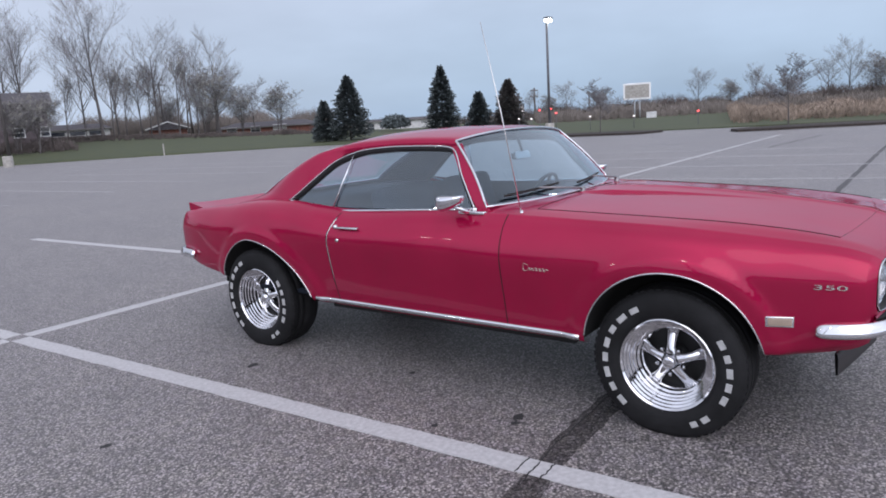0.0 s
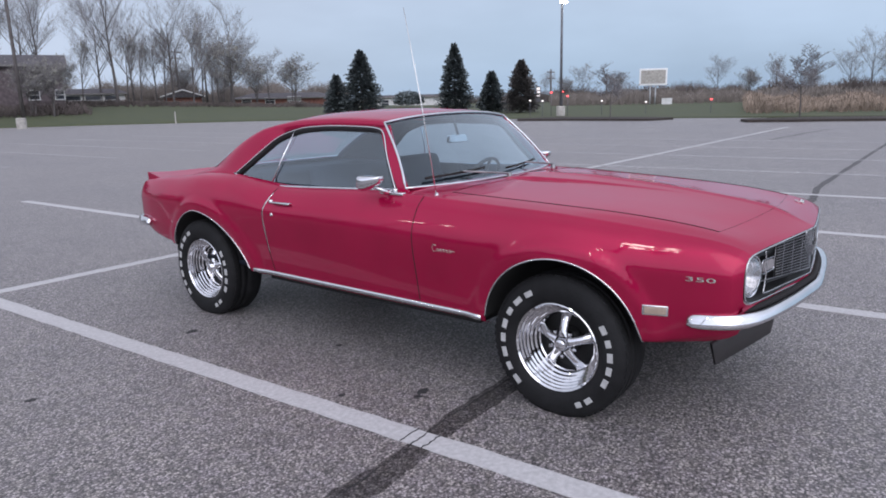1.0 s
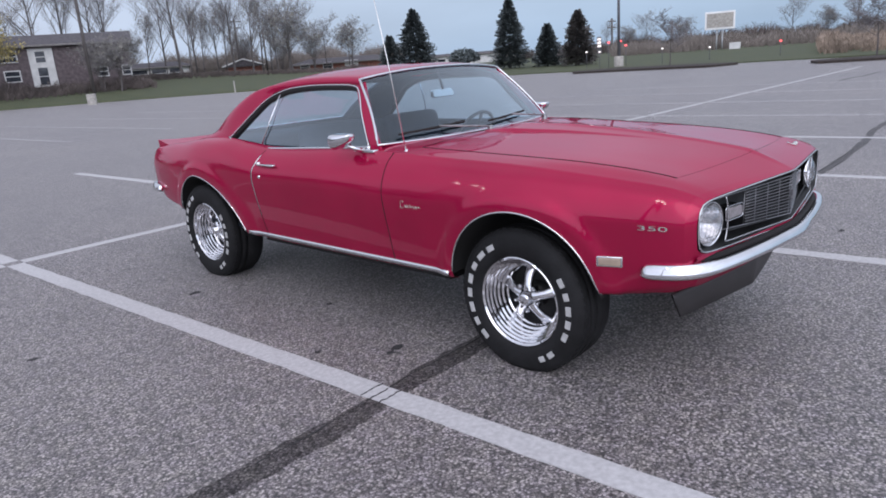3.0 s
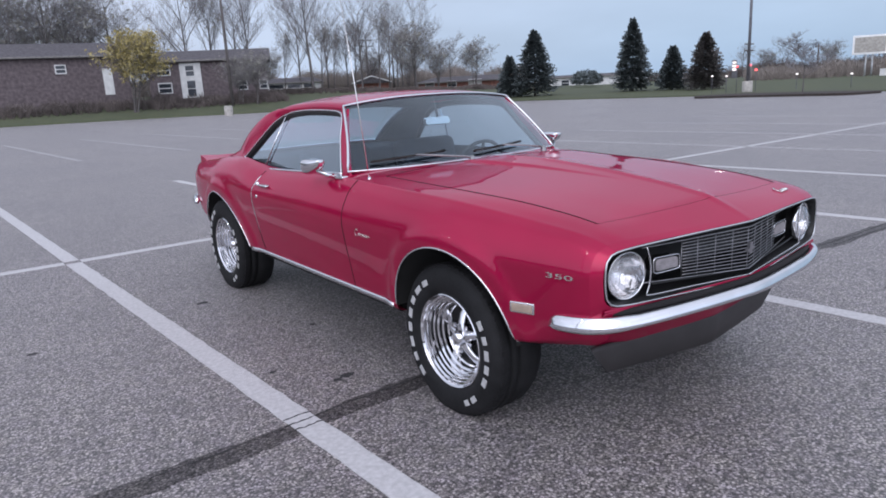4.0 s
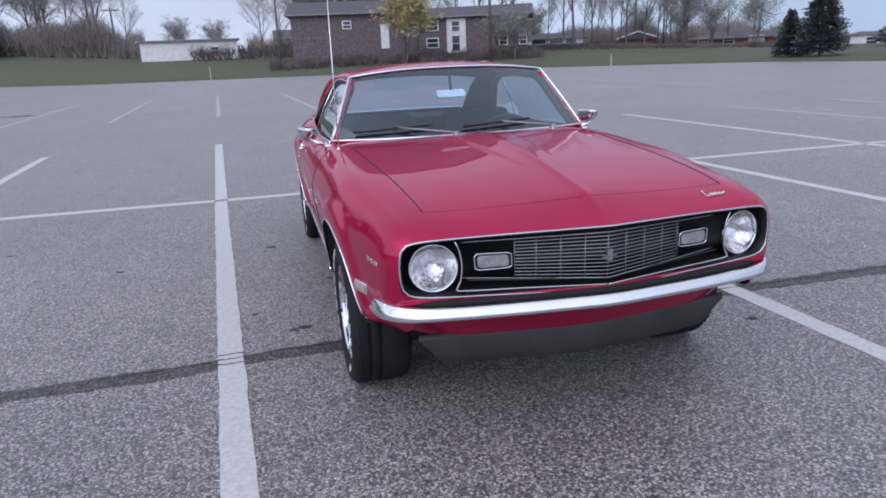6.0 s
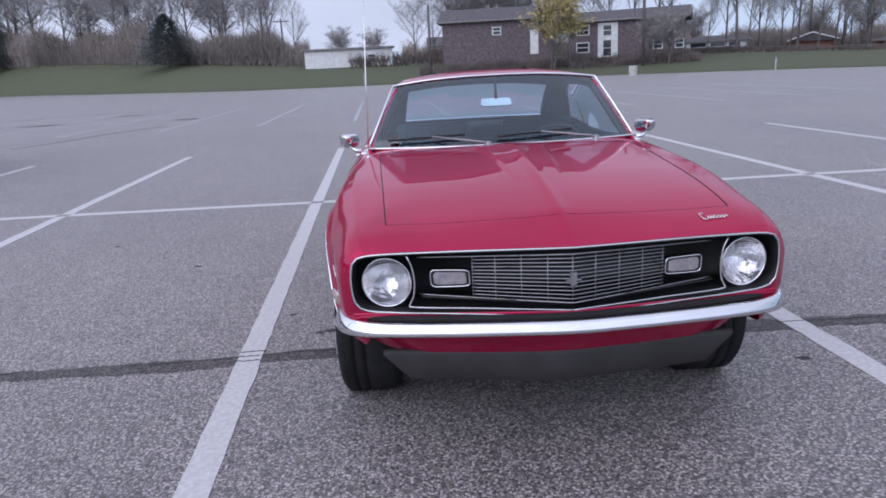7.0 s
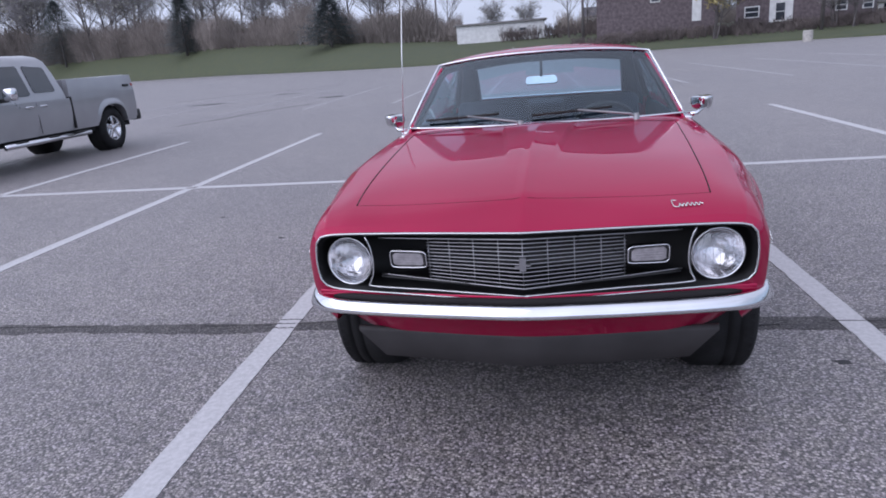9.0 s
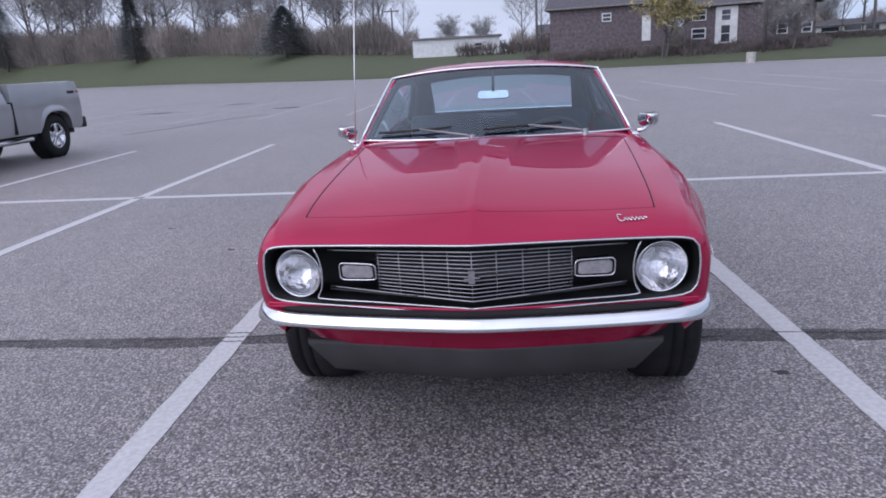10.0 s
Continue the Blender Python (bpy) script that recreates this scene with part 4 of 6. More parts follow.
for side in (1, -1):
    skin_line("hood_seam", [body_point(Y, 2.0, side) for Y in np.linspace(-0.72, 0.66, 50)], 0.0024)
    skin_line("door_seam", [body_at(0.765 + 0.02 * (z - 0.9), z, side) for z in np.linspace(0.925, 0.36, 30)])
    rear = [flank(float(smooth_line([0.36, 0.55, 0.75, 0.9], [1.925, 1.950, 1.955, 1.91], z)), z, side) for z in np.linspace(0.36, 0.90, 30)]
    skin_line("door_seam", rear)
    part("door_edge_guard", tubed([flank(float(smooth_line([0.36, 0.55, 0.75, 0.9], [1.925, 1.950, 1.955, 1.91], z)) - 0.006, z, side, 0.001) for z in np.linspace(0.50, 0.875, 24)], [0.0012 + 0.0018 * min(1, k / 8) for k in range(24)], sides=5), CHROME, car, "thin bright door edge guard")
    part("rocker_trim", tubed([flank(y, 0.372, side, 0.006) for y in np.linspace(0.36, 2.12, 40)], 0.015, sides=6, flat=0.5), CHROME, car, "bright rocker panel strip")
    # door handle with push button, and lock
    hp = flank(1.80, 0.828, side)
    handle = part("door_handle", boxed(min(hp.x, hp.x + side * 0.03), max(hp.x, hp.x + side * 0.03), 1.70, 1.875, 0.822, 0.834, 0.005), CHROME, car, "slim chrome door handle")
    bm = revolve(bmesh.new(), [(0.0, 0.0), (0.0, 0.012), (-0.02, 0.012)], 14, "x")
    bmesh.ops.transform(bm, matrix=Matrix.Translation((hp.x + side * 0.012, 1.895, 0.828)) @ Matrix.Diagonal((side, 1, 1, 1)), verts=bm.verts)
    part("button", bm, CHROME, handle)
    lp = flank(1.862, 0.755, side)
    bm = revolve(bmesh.new(), [(0.006, 0.0), (0.006, 0.009), (-0.01, 0.012)], 14, "x")
    bmesh.ops.transform(bm, matrix=Matrix.Translation(lp) @ Matrix.Diagonal((side, 1, 1, 1)), verts=bm.verts)
    part("door_lock", bm, CHROME, car)
    # side marker lamp
    mp = flank(-0.475, 0.545, side)
    a, b2 = flank(-0.43, 0.545, side), flank(-0.525, 0.545, side)
    yaw = math.atan2(b2.x - a.x, -(b2.y - a.y))
    mm = Matrix.Translation(mp) @ Matrix.Rotation(yaw, 4, "Z")
    marker = part("side_marker", boxed(-0.006, 0.006, -0.052, 0.052, -0.022, 0.022, 0.004, mm @ Matrix.Translation((side * 0.004, 0, 0))), CHROME, car, "small oblong side marker lamp")
    part("lens", boxed(-0.006, 0.006, -0.044, 0.044, -0.016, 0.016, 0.003, mm @ Matrix.Translation((side * 0.008, 0, 0))), LENS_AMBER, marker, "pale amber lens")
skin_line("hood_seam", [body_point(-0.72, abs(s), 1 if s > 0 else -1) for s in np.linspace(-2, 2, 50)], 0.0007)
skin_line("hood_seam", [body_point(0.66 - 0.04 * (s / 2) ** 2 * 0, abs(s), 1 if s > 0 else -1) for s in np.linspace(-2, 2, 50)], 0.0020)
skin_line("boot_seam", [body_point(2.86, abs(s), 1 if s > 0 else -1) for s in np.linspace(-2.4, 2.4, 40)])


def badge_text(text, size, mat, m, name, label, thick=0.0015, shear=0.0):
    cu = bpy.data.curves.new(name, "FONT")
    cu.body, cu.size, cu.extrude, cu.shear = text, size, thick, shear
    cu.align_x, cu.align_y = "CENTER", "CENTER"
    tmp = new("badge_source", cu)
    me = bpy.data.meshes.new_from_object(tmp.evaluated_get(bpy.context.evaluated_depsgraph_get()))
    bpy.data.objects.remove(tmp)
    bpy.data.curves.remove(cu)
    me.transform(m)
    me.materials.clear()
    me.materials.append(mat)
    ob = new(name, me)
    ob.parent = car
    tagged(ob, label)
    return ob


SILVER = material("bright_badge_metal", (0.75, 0.74, 0.72), 0.22, 0.9, vary=0.03)
for side in (1, -1):
    p, q = flank(-0.585, 0.692, side), flank(-0.700, 0.692, side)
    t = (q - p).normalized() if side < 0 else (p - q).normalized()
    up = Vector((0, 0, 1))
    nrm = t.cross(up).normalized()
    m = Matrix((( *t, 0), (*up, 0), (*nrm, 0), (0, 0, 0, 1))).transposed()
    m = Matrix.Translation((p + q) / 2 + Vector((side * 0.006, 0, 0))) @ m
    badge_text("350", 0.050, SILVER, m @ Matrix.Diagonal((1.60, 0.52, 1, 1)), "engine_badge", "bright metal numerals 350")


def script(name, m, w, h, thick=0.0013):
    """An unlettered cursive flourish in bright metal."""
    pts = [(0.18, 0.9), (0.05, 1.0), (0.0, 0.5), (0.06, 0.05), (0.18, 0.1), (0.24, 0.5), (0.30, 0.1), (0.36, 0.5), (0.42, 0.1), (0.50, 0.55), (0.56, 0.1), (0.64, 0.5), (0.70, 0.1), (0.78, 0.5), (0.84, 0.1), (0.92, 0.45), (1.0, 0.25)]
    bm = tubed([m @ Vector(((x - 0.5) * w, (z - 0.4) * h, 0)) for x, z in [tuple(p.xy) for p in spline([(x, z, 0) for x, z in pts], 80)]], thick, sides=4)
    return part(name, bm, SILVER, car, "small bright cursive badge")


for side in (1, -1):
    c = flank(0.56, 0.69, side, 0.004)
    m = Matrix.Translation(c) @ Matrix(((0, 0, side, 0), (side, 0, 0, 0), (0, 1, 0, 0), (0, 0, 0, 1)))
    script("script_badge", m, 0.135, 0.036)
c = body_point(-0.800, 1.62, 1)
d1 = (body_point(-0.800, 1.72, 1) - body_point(-0.800, 1.52, 1)).normalized()
d2 = (body_point(-0.77, 1.62, 1) - body_point(-0.83, 1.62, 1)).normalized()
d2 = (d2 - d1 * d2.dot(d1)).normalized()
nn = d1.cross(d2).normalized()
m = Matrix.Translation(c + nn * 0.004) @ Matrix(((*d1, 0), (*d2, 0), (*nn, 0), (0, 0, 0, 1))).transposed()
script("script_badge", m, 0.095, 0.046, 0.0020)

# cowl vents
for k in range(22):
    for side in (1, -1):
        x = side * (0.10 + 0.022 * k)
        p = body_point(0.705 + 0.03 * (abs(x) / 0.6) ** 2, 2.0 * abs(x) / 0.62, 1)
        part("cowl_vent", boxed(x - 0.006, x + 0.006, p.y - 0.010, p.y + 0.010, p.z - 0.004, p.z + 0.0025), GAP, car, smooth=False)

# wipers
WIPER = material("dull_wiper_metal", (0.26, 0.26, 0.27), 0.45, 0.8, vary=0.1)
for x0, y0 in ((-0.10, 0.69), (0.50, 0.735)):
    root = Vector((x0, y0, 0.965))
    wiper = part("wiper", tubed([root, root + Vector((-0.03, -0.0, 0.018)), windscreen_point((x0 - 0.30) / 0.74, 0.14) + Vector((0, -0.03, 0.012))], [0.008, 0.0065, 0.005], sides=6), WIPER, car, "dull metal windscreen wiper")
    blade = [windscreen_point((x0 - 0.54 + 0.42 * k / 8) / 0.74, 0.10 + 0.05 * (k / 8)) + Vector((0, -0.022, 0.012)) for k in range(9)]
    part("blade", tubed(blade, 0.007, sides=5), BLACK, wiper, "black rubber blade")
    bm = revolve(bmesh.new(), [(0.02, 0.0), (0.02, 0.014), (-0.02, 0.018)], 14, "z")
    bmesh.ops.translate(bm, verts=bm.verts, vec=root)
    part("pivot", bm, WIPER, wiper)

# door mirrors: a flared chrome head on a low foot
for side in (1, -1):
    head = Vector((side * 0.885, 1.045, 0.985))
    base = flank(1.02, 0.93, side)
    rows = []
    for y, w, h in ((-0.075, 0.014, 0.010), (-0.066, 0.026, 0.018), (-0.03, 0.044, 0.028), (0.020, 0.056, 0.038), (0.046, 0.060, 0.041), (0.052, 0.058, 0.040), (0.050, 0.051, 0.034)):
        rows.append([(head.x + w * (1 + 0.40 * min(0.0, math.sin(q))) * math.copysign(abs(math.cos(q)) ** 0.45, math.cos(q)), head.y + y, head.z + 0.042 - h + h * math.copysign(abs(math.sin(q)) ** 0.45, math.sin(q))) for q in (2 * math.pi * k / 24 for k in range(24))])
    bm = bmesh.new()
    vs = grid_mesh(bm, rows, closed_v=True)
    bm.faces.new(vs[0])
    mirror = part("door_mirror", bm, CHROME, car, "chrome bullet-shaped door mirror")
    bm = bmesh.new()
    bm.faces.new([bm.verts.new((p[0], p[1] - 0.006, p[2])) for p in rows[-1]])
    part("mirror_glass", bm, MIRROR, mirror)
    part("foot", tubed([head + Vector((0, -0.02, -0.012)), head + Vector((-side * 0.045, -0.06, -0.045)), base + Vector((side * -0.005, -0.02, 0.0))], [0.012, 0.012, 0.016], sides=8), CHROME, mirror)
    part("foot_plate", boxed(base.x - 0.02, base.x + 0.02, 0.90, 1.06, base.z - 0.012, base.z + 0.006, 0.005), CHROME, mirror)

# whip aerial on the wing
ab = Vector((-0.752, 0.712, 0.912))
aerial = part("aerial", tubed([ab, ab + Vector((0.013, 0.10, 0.5)), ab + Vector((0.026, 0.205, 0.95))], [0.0036, 0.0028, 0.0018], sides=6), SILVER, car, "thin whip aerial")
bm = revolve(bmesh.new(), [(0.03, 0.0), (0.03, 0.006), (0.012, 0.012), (-0.004, 0.018), (-0.01, 0.018)], 16, "z")
bmesh.ops.translate(bm, verts=bm.verts, vec=ab)
part("base", bm, CHROME, aerial)

# ---- cabin ----
cabin = part("dashboard", boxed(-0.72, 0.72, 0.88, 1.10, 0.76, 0.895, 0.03), SEAT, car, "black padded dashboard")
bm = bmesh.new()
grid_mesh(bm, [[(-0.74 + 1.48 * k / 20, windscreen_base(-0.74 + 1.48 * k / 20) + 0.015 + v, 0.945 - 0.10 * v) for k in range(21)] for v in (0, 0.12, 0.3)])
part("dash_top", bm, SEAT, car)
part("cabin_floor", boxed(-0.80, 0.80, 0.75, 2.75, 0.36, 0.385), SEAT, car)
part("parcel_shelf", boxed(-0.64, 0.64, 2.32, 2.88, 0.915, 0.938, 0.006), SEAT, car)
for side in (1, -1):
    part("door_card", boxed(min(side * 0.735, side * 0.755), max(side * 0.735, side * 0.755), 0.84, 2.60, 0.38, 0.925), SEAT, car)
    seat = part("front_seat", boxed(side * 0.36 - 0.25, side * 0.36 + 0.25, 1.20, 1.72, 0.45, 0.62, 0.05), SEAT, car, "black vinyl bucket seat")
    part("backrest", boxed(-0.25, 0.25, -0.06, 0.07, 0, 0.48, 0.05, Matrix.Translation((side * 0.36, 1.70, 0.55)) @ Matrix.Rotation(radians(-14), 4, "X")), SEAT, seat)
seat = part("rear_seat", boxed(-0.62, 0.62, 1.98, 2.35, 0.48, 0.60, 0.05), SEAT, car, "black vinyl rear bench")
part("backrest", boxed(-0.62, 0.62, 2.28, 2.40, 0.55, 0.94, 0.05), SEAT, seat)
bm = bmesh.new()
wheel_m = Matrix.Translation((0.36, 1.22, 0.845)) @ Matrix.Rotation(radians(-62), 4, "X")
tube(bm, [wheel_m @ Vector((0.19 * math.cos(q), 0.19 * math.sin(q), 0)) for q in (2 * math.pi * k / 32 for k in range(32))], 0.012, closed=True, sides=8)
steer = part("steering_wheel", bm, BLACK, car, "black three-spoke steering wheel")
for q in (0, math.pi, -math.pi / 2):
    part("spoke", tubed([wheel_m @ Vector((0.0, 0, -0.02)), wheel_m @ Vector((0.19 * math.cos(q), 0.19 * math.sin(q), 0))], 0.011, sides=6), BLACK, steer)
im = Vector((0.0, 1.14, 1.168))
inner_mirror = part("inner_mirror", prism(bmesh.new(), [(-.092, -.012), (-.08, -.022), (.08, -.022), (.092, -.012), (.086, .016), (.07, .023), (-.07, .023), (-.086, .016)], 0.02, Matrix.Translation((im.x, im.y - 0.012, im.z)) @ Matrix.Rotation(radians(-16), 4, "X")), TRIM, car, "bright metal backed interior mirror", smooth=False)
part("stalk", tubed([im + Vector((0, -0.01, 0.02)), (0, 1.17, 1.305)], 0.008, sides=6), BLACK, inner_mirror)
part("mirror_glass", boxed(im.x - 0.086, im.x + 0.086, im.y + 0.012, im.y + 0.015, im.z - 0.02, im.z + 0.02), MIRROR, inner_mirror, smooth=False)


# ---- wheels ----
def letter_arc(parent, first, last, count, radius, face):
    """Plain raised white blocks along the tyre wall."""
    for k in range(count):
        q = first + (last - first) * (k + 0.5) / count
        w = abs(last - first) / count * radius * 0.34
        m = Matrix.Rotation(q, 4, "X") @ Matrix.Translation((face, radius, 0))
        w *= (0.95, 0.8, 1.0, 0.88)[k % 4]
        bm = boxed(-0.0025, 0.0018, -0.0128, 0.0128, -w, w, 0.0015, m)
        part("tyre_letter", bm, WHITE_LETTER, parent, smooth=False)


def wheel(y, side, turn):
    """A chrome five-spoke wheel on a wide tyre; local +x points out of the car."""
    hub = part("wheel", revolve(bmesh.new(), [(0.0, 0.0), (0.0, 0.03), (-0.03, 0.06), (-0.12, 0.08), (-0.18, 0.08)], 24), BLACK, car, "chrome five-spoke wheel with white-lettered tyre")
    hub.matrix_basis = Matrix.Translation((side * 0.742, y, 0.297)) @ (Matrix.Identity(4) if side > 0 else Matrix.Rotation(math.pi, 4, "Z")) @ Matrix.Rotation(radians(turn), 4, "Z")
    R = 0.338
    prof = [(0.095, 0.205), (0.118, 0.212), (0.130, 0.235), (0.133, 0.265), (0.129, 0.300), (0.118, 0.321), (0.106, 0.331), (0.09, 0.336), (0.06, R), (0.058, R - .006), (0.050, R - .006), (0.048, R), (0.015, R), (0.013, R - .006), (0.005, R - .006), (0.003, R), (-0.05, R), (-0.09, 0.336), (-0.12, 0.321), (-0.13, 0.27), (-0.12, 0.215)]
    bm = revolve(bmesh.new(), prof, 72)
    # the tyre stands flattened on the ground and bulges a little there
    for v in bm.verts:
        if v.co.z < -0.27:
            v.co.x *= 1 + 0.9 * min(0.05, -0.27 - v.co.z)
        v.co.z = max(v.co.z, -0.3165)
    tyre = part("tyre", bm, RUBBER, hub, "wide black tyre with raised white letters")
    # tread blocks along the shoulder
    bm = bmesh.new()
    for k in range(60):
        q = 2 * math.pi * k / 60
        if math.cos(q - math.pi * 1.5) < 0.93:
            box(bm, 0.070, 0.103, R - 0.010, R - 0.001, -0.010, 0.010, 0, Matrix.Rotation(q, 4, "X"))
    tagged(part("tread", bm, RUBBER, tyre, smooth=False), kind="stuff")
    letter_arc(tyre, radians(232), radians(112), 8, 0.270, 0.1325)
    letter_arc(tyre, radians(36), radians(-30), 5, 0.270, 0.1325)
    letter_arc(tyre, radians(-44), radians(-68), 2, 0.270, 0.1325)
    rim = [(0.108, 0.204), (0.117, 0.209), (0.120, 0.205), (0.112, 0.197), (0.102, 0.196), (0.098, 0.187), (0.087, 0.186), (0.083, 0.177), (0.071, 0.176), (0.067, 0.168), (0.055, 0.167), (0.050, 0.158), (0.036, 0.156), (0.031, 0.147), (0.014, 0.144), (0.008, 0.138), (-0.05, 0.136)]
    part("rim", revolve(bmesh.new(), rim, 64), CHROME, hub, "deep stepped chrome rim", sharp=30)
    bm = revolve(bmesh.new(), [(-0.035, 0.0), (-0.035, 0.14)], 40)
    part("brake_drum", bm, BLACK, hub, "dark backing behind the spokes")
    for k in range(5):
        q = 2 * math.pi * k / 5 + math.pi / 2
        bm = bmesh.new()
        rows = []
        for r, w, x, d in ((0.036, 0.026, 0.054, 0.02), (0.065, 0.019, 0.050, 0.02), (0.100, 0.020, 0.038, 0.02), (0.128, 0.026, 0.022, 0.02), (0.142, 0.033, 0.012, 0.02)):
            rows.append([(x - d, r, -w), (x - 0.004, r, -w), (x + 0.004, r, -w * 0.45), (x + 0.006, r, 0), (x + 0.004, r, w * 0.45), (x - 0.004, r, w), (x - d, r, w)])
        grid_mesh(bm, rows, closed_v=True)
        bmesh.ops.transform(bm, matrix=Matrix.Rotation(q, 4, "X"), verts=bm.verts)
        part("spoke", bm, CHROME, hub)
        bm = revolve(bmesh.new(), [(0.060, 0.0), (0.058, 0.008), (0.048, 0.011), (0.025, 0.011)], 6)
        bmesh.ops.transform(bm, matrix=Matrix.Rotation(q + math.pi / 5, 4, "X") @ Matrix.Translation((0, 0.062, 0)), verts=bm.verts)
        part("wheel_nut", bm, CHROME, hub, smooth=False)
    bm = revolve(bmesh.new(), [(0.086, 0.0), (0.085, 0.020), (0.080, 0.028), (0.060, 0.031), (0.052, 0.038), (0.030, 0.050), (0.010, 0.052)], 32)
    part("centre_cap", bm, CHROME, hub, "domed chrome centre cap")
    return hub


for y in (-0.036, 2.708):
    for side in (1, -1):
        wheel(y, side, 0)

# ---- surroundings ----
# viewpoints from which bearings are taken, with a small turn of the compass
EYE_A, EYE_B, EYE_C, EYE_D = (-3.45, -1.52, -0.75), (-2.15, -2.51, 0.0), (-1.49, -2.87, 0.1), (0.0, -3.0, 0.3)
BARK = material("grey_brown_bark", (0.105, 0.094, 0.092), 0.9, vary=0.2, scale=6, bump=0.4, bump_scale=30, stretch=(1, 1, 0.2))
TWIG = material("bare_spring_twigs", (0.215, 0.205, 0.212), 0.9, vary=0.25, scale=0.6)
BUDS = material("grey_green_spring_buds", (0.26, 0.25, 0.215), 0.8, vary=0.25, scale=1.5, per_island=0.3)
YELLOW_BUDS = material("yellow_green_spring_leaves", (0.36, 0.30, 0.12), 0.8, vary=0.2, scale=1.5, per_island=0.3)
NEEDLES = material("dark_spruce_needles", (0.105, 0.124, 0.127), 0.85, vary=0.3, scale=2.0, per_island=0.4)
SCRUB = material("scrub_twigs", (0.105, 0.086, 0.080), 0.9, vary=0.3, scale=0.3, per_island=0.3)
# a paler copy of the scrub; distance haze is mixed into its colour
WOODS = material("hazed_grey_brown_woodland_twigs", (0.205, 0.178, 0.160), 0.9, vary=0.25, scale=0.05, per_island=0.2)
REED = material("dry_tan_reeds", (0.29, 0.228, 0.182), 0.9, vary=0.2, scale=0.5, per_island=0.25)
BRICK = material("brown_brick_wall", (0.115, 0.092, 0.098), 0.85, vary=0.2, scale=3, bump=0.3, bump_scale=20)
RED_BRICK = material("red_brick_wall", (0.20, 0.085, 0.065), 0.85, vary=0.2, scale=3)
ROOF = material("dark_grey_shingles", (0.078, 0.071, 0.078), 0.9, vary=0.25, scale=4, bump=0.4, bump_scale=25)
SIDING = material("white_siding", (0.62, 0.62, 0.61), 0.7, vary=0.06, scale=2)
WHITE_PAINT = material("bright_white_paint", (0.82, 0.82, 0.82), 0.6, vary=0.03, scale=2)
PANE = material("dark_window_pane", (0.03, 0.035, 0.045), 0.1, vary=0.2, scale=1, coat=0.5)
CONCRETE = material("pale_concrete", (0.38, 0.36, 0.33), 0.85, vary=0.12, scale=5, bump=0.3, bump_scale=40)
KERB = material("weathered_grey_kerb", (0.19, 0.18, 0.175), 0.85, vary=0.15, scale=4, bump=0.3, bump_scale=40)
MULCH = material("dark_mulch", (0.035, 0.026, 0.022), 0.95, vary=0.3, scale=12, bump=0.6, bump_scale=40)
STEEL = material("weathered_grey_steel_pole", (0.105, 0.105, 0.118), 0.6, vary=0.15, scale=4)
GALV = material("galvanised_steel", (0.35, 0.36, 0.37), 0.5, 0.5, vary=0.1, scale=5)
SILVER_PAINT = material("silver_grey_truck_paint", (0.36, 0.36, 0.375), 0.30, 0.55, vary=0.03, scale=2, coat=0.8)
LAMP_GLOW = glow("lit_lamp", (1.0, 0.97, 0.90), 40.0)
SIGN_GLOW = glow("lit_sign_white", (1.0, 0.90, 0.86), 0.8)
RED_GLOW = glow("lit_red_light", (1.0, 0.10, 0.10), 2.5)
TAIL_LENS = material("red_tail_lens", (0.25, 0.01, 0.012), 0.2, vary=0.1, coat=0.5)


EDGE = [(math.degrees(math.atan2(p.x, p.y)), math.hypot(p.x, p.y)) for p in lot_edge(300)]


def edge_d(az):
    """How far off the car park's edge lies on a bearing."""
    return min(EDGE, key=lambda e: abs(e[0] - az))[1]


def place(eye, az, dist):
    az = radians(az + eye[2])
    return eye[0] + dist * math.sin(az), eye[1] + dist * math.cos(az)


def ground_z(x, y):
    """Height of the grass or the car park at a place."""
    d0 = math.hypot(x, y)
    az = math.degrees(math.atan2(x, y))
    best = min(EDGE, key=lambda e: abs(e[0] - az))
    d = d0 - best[1]
    return bank_height(d, az) if d > 0 else 0.0




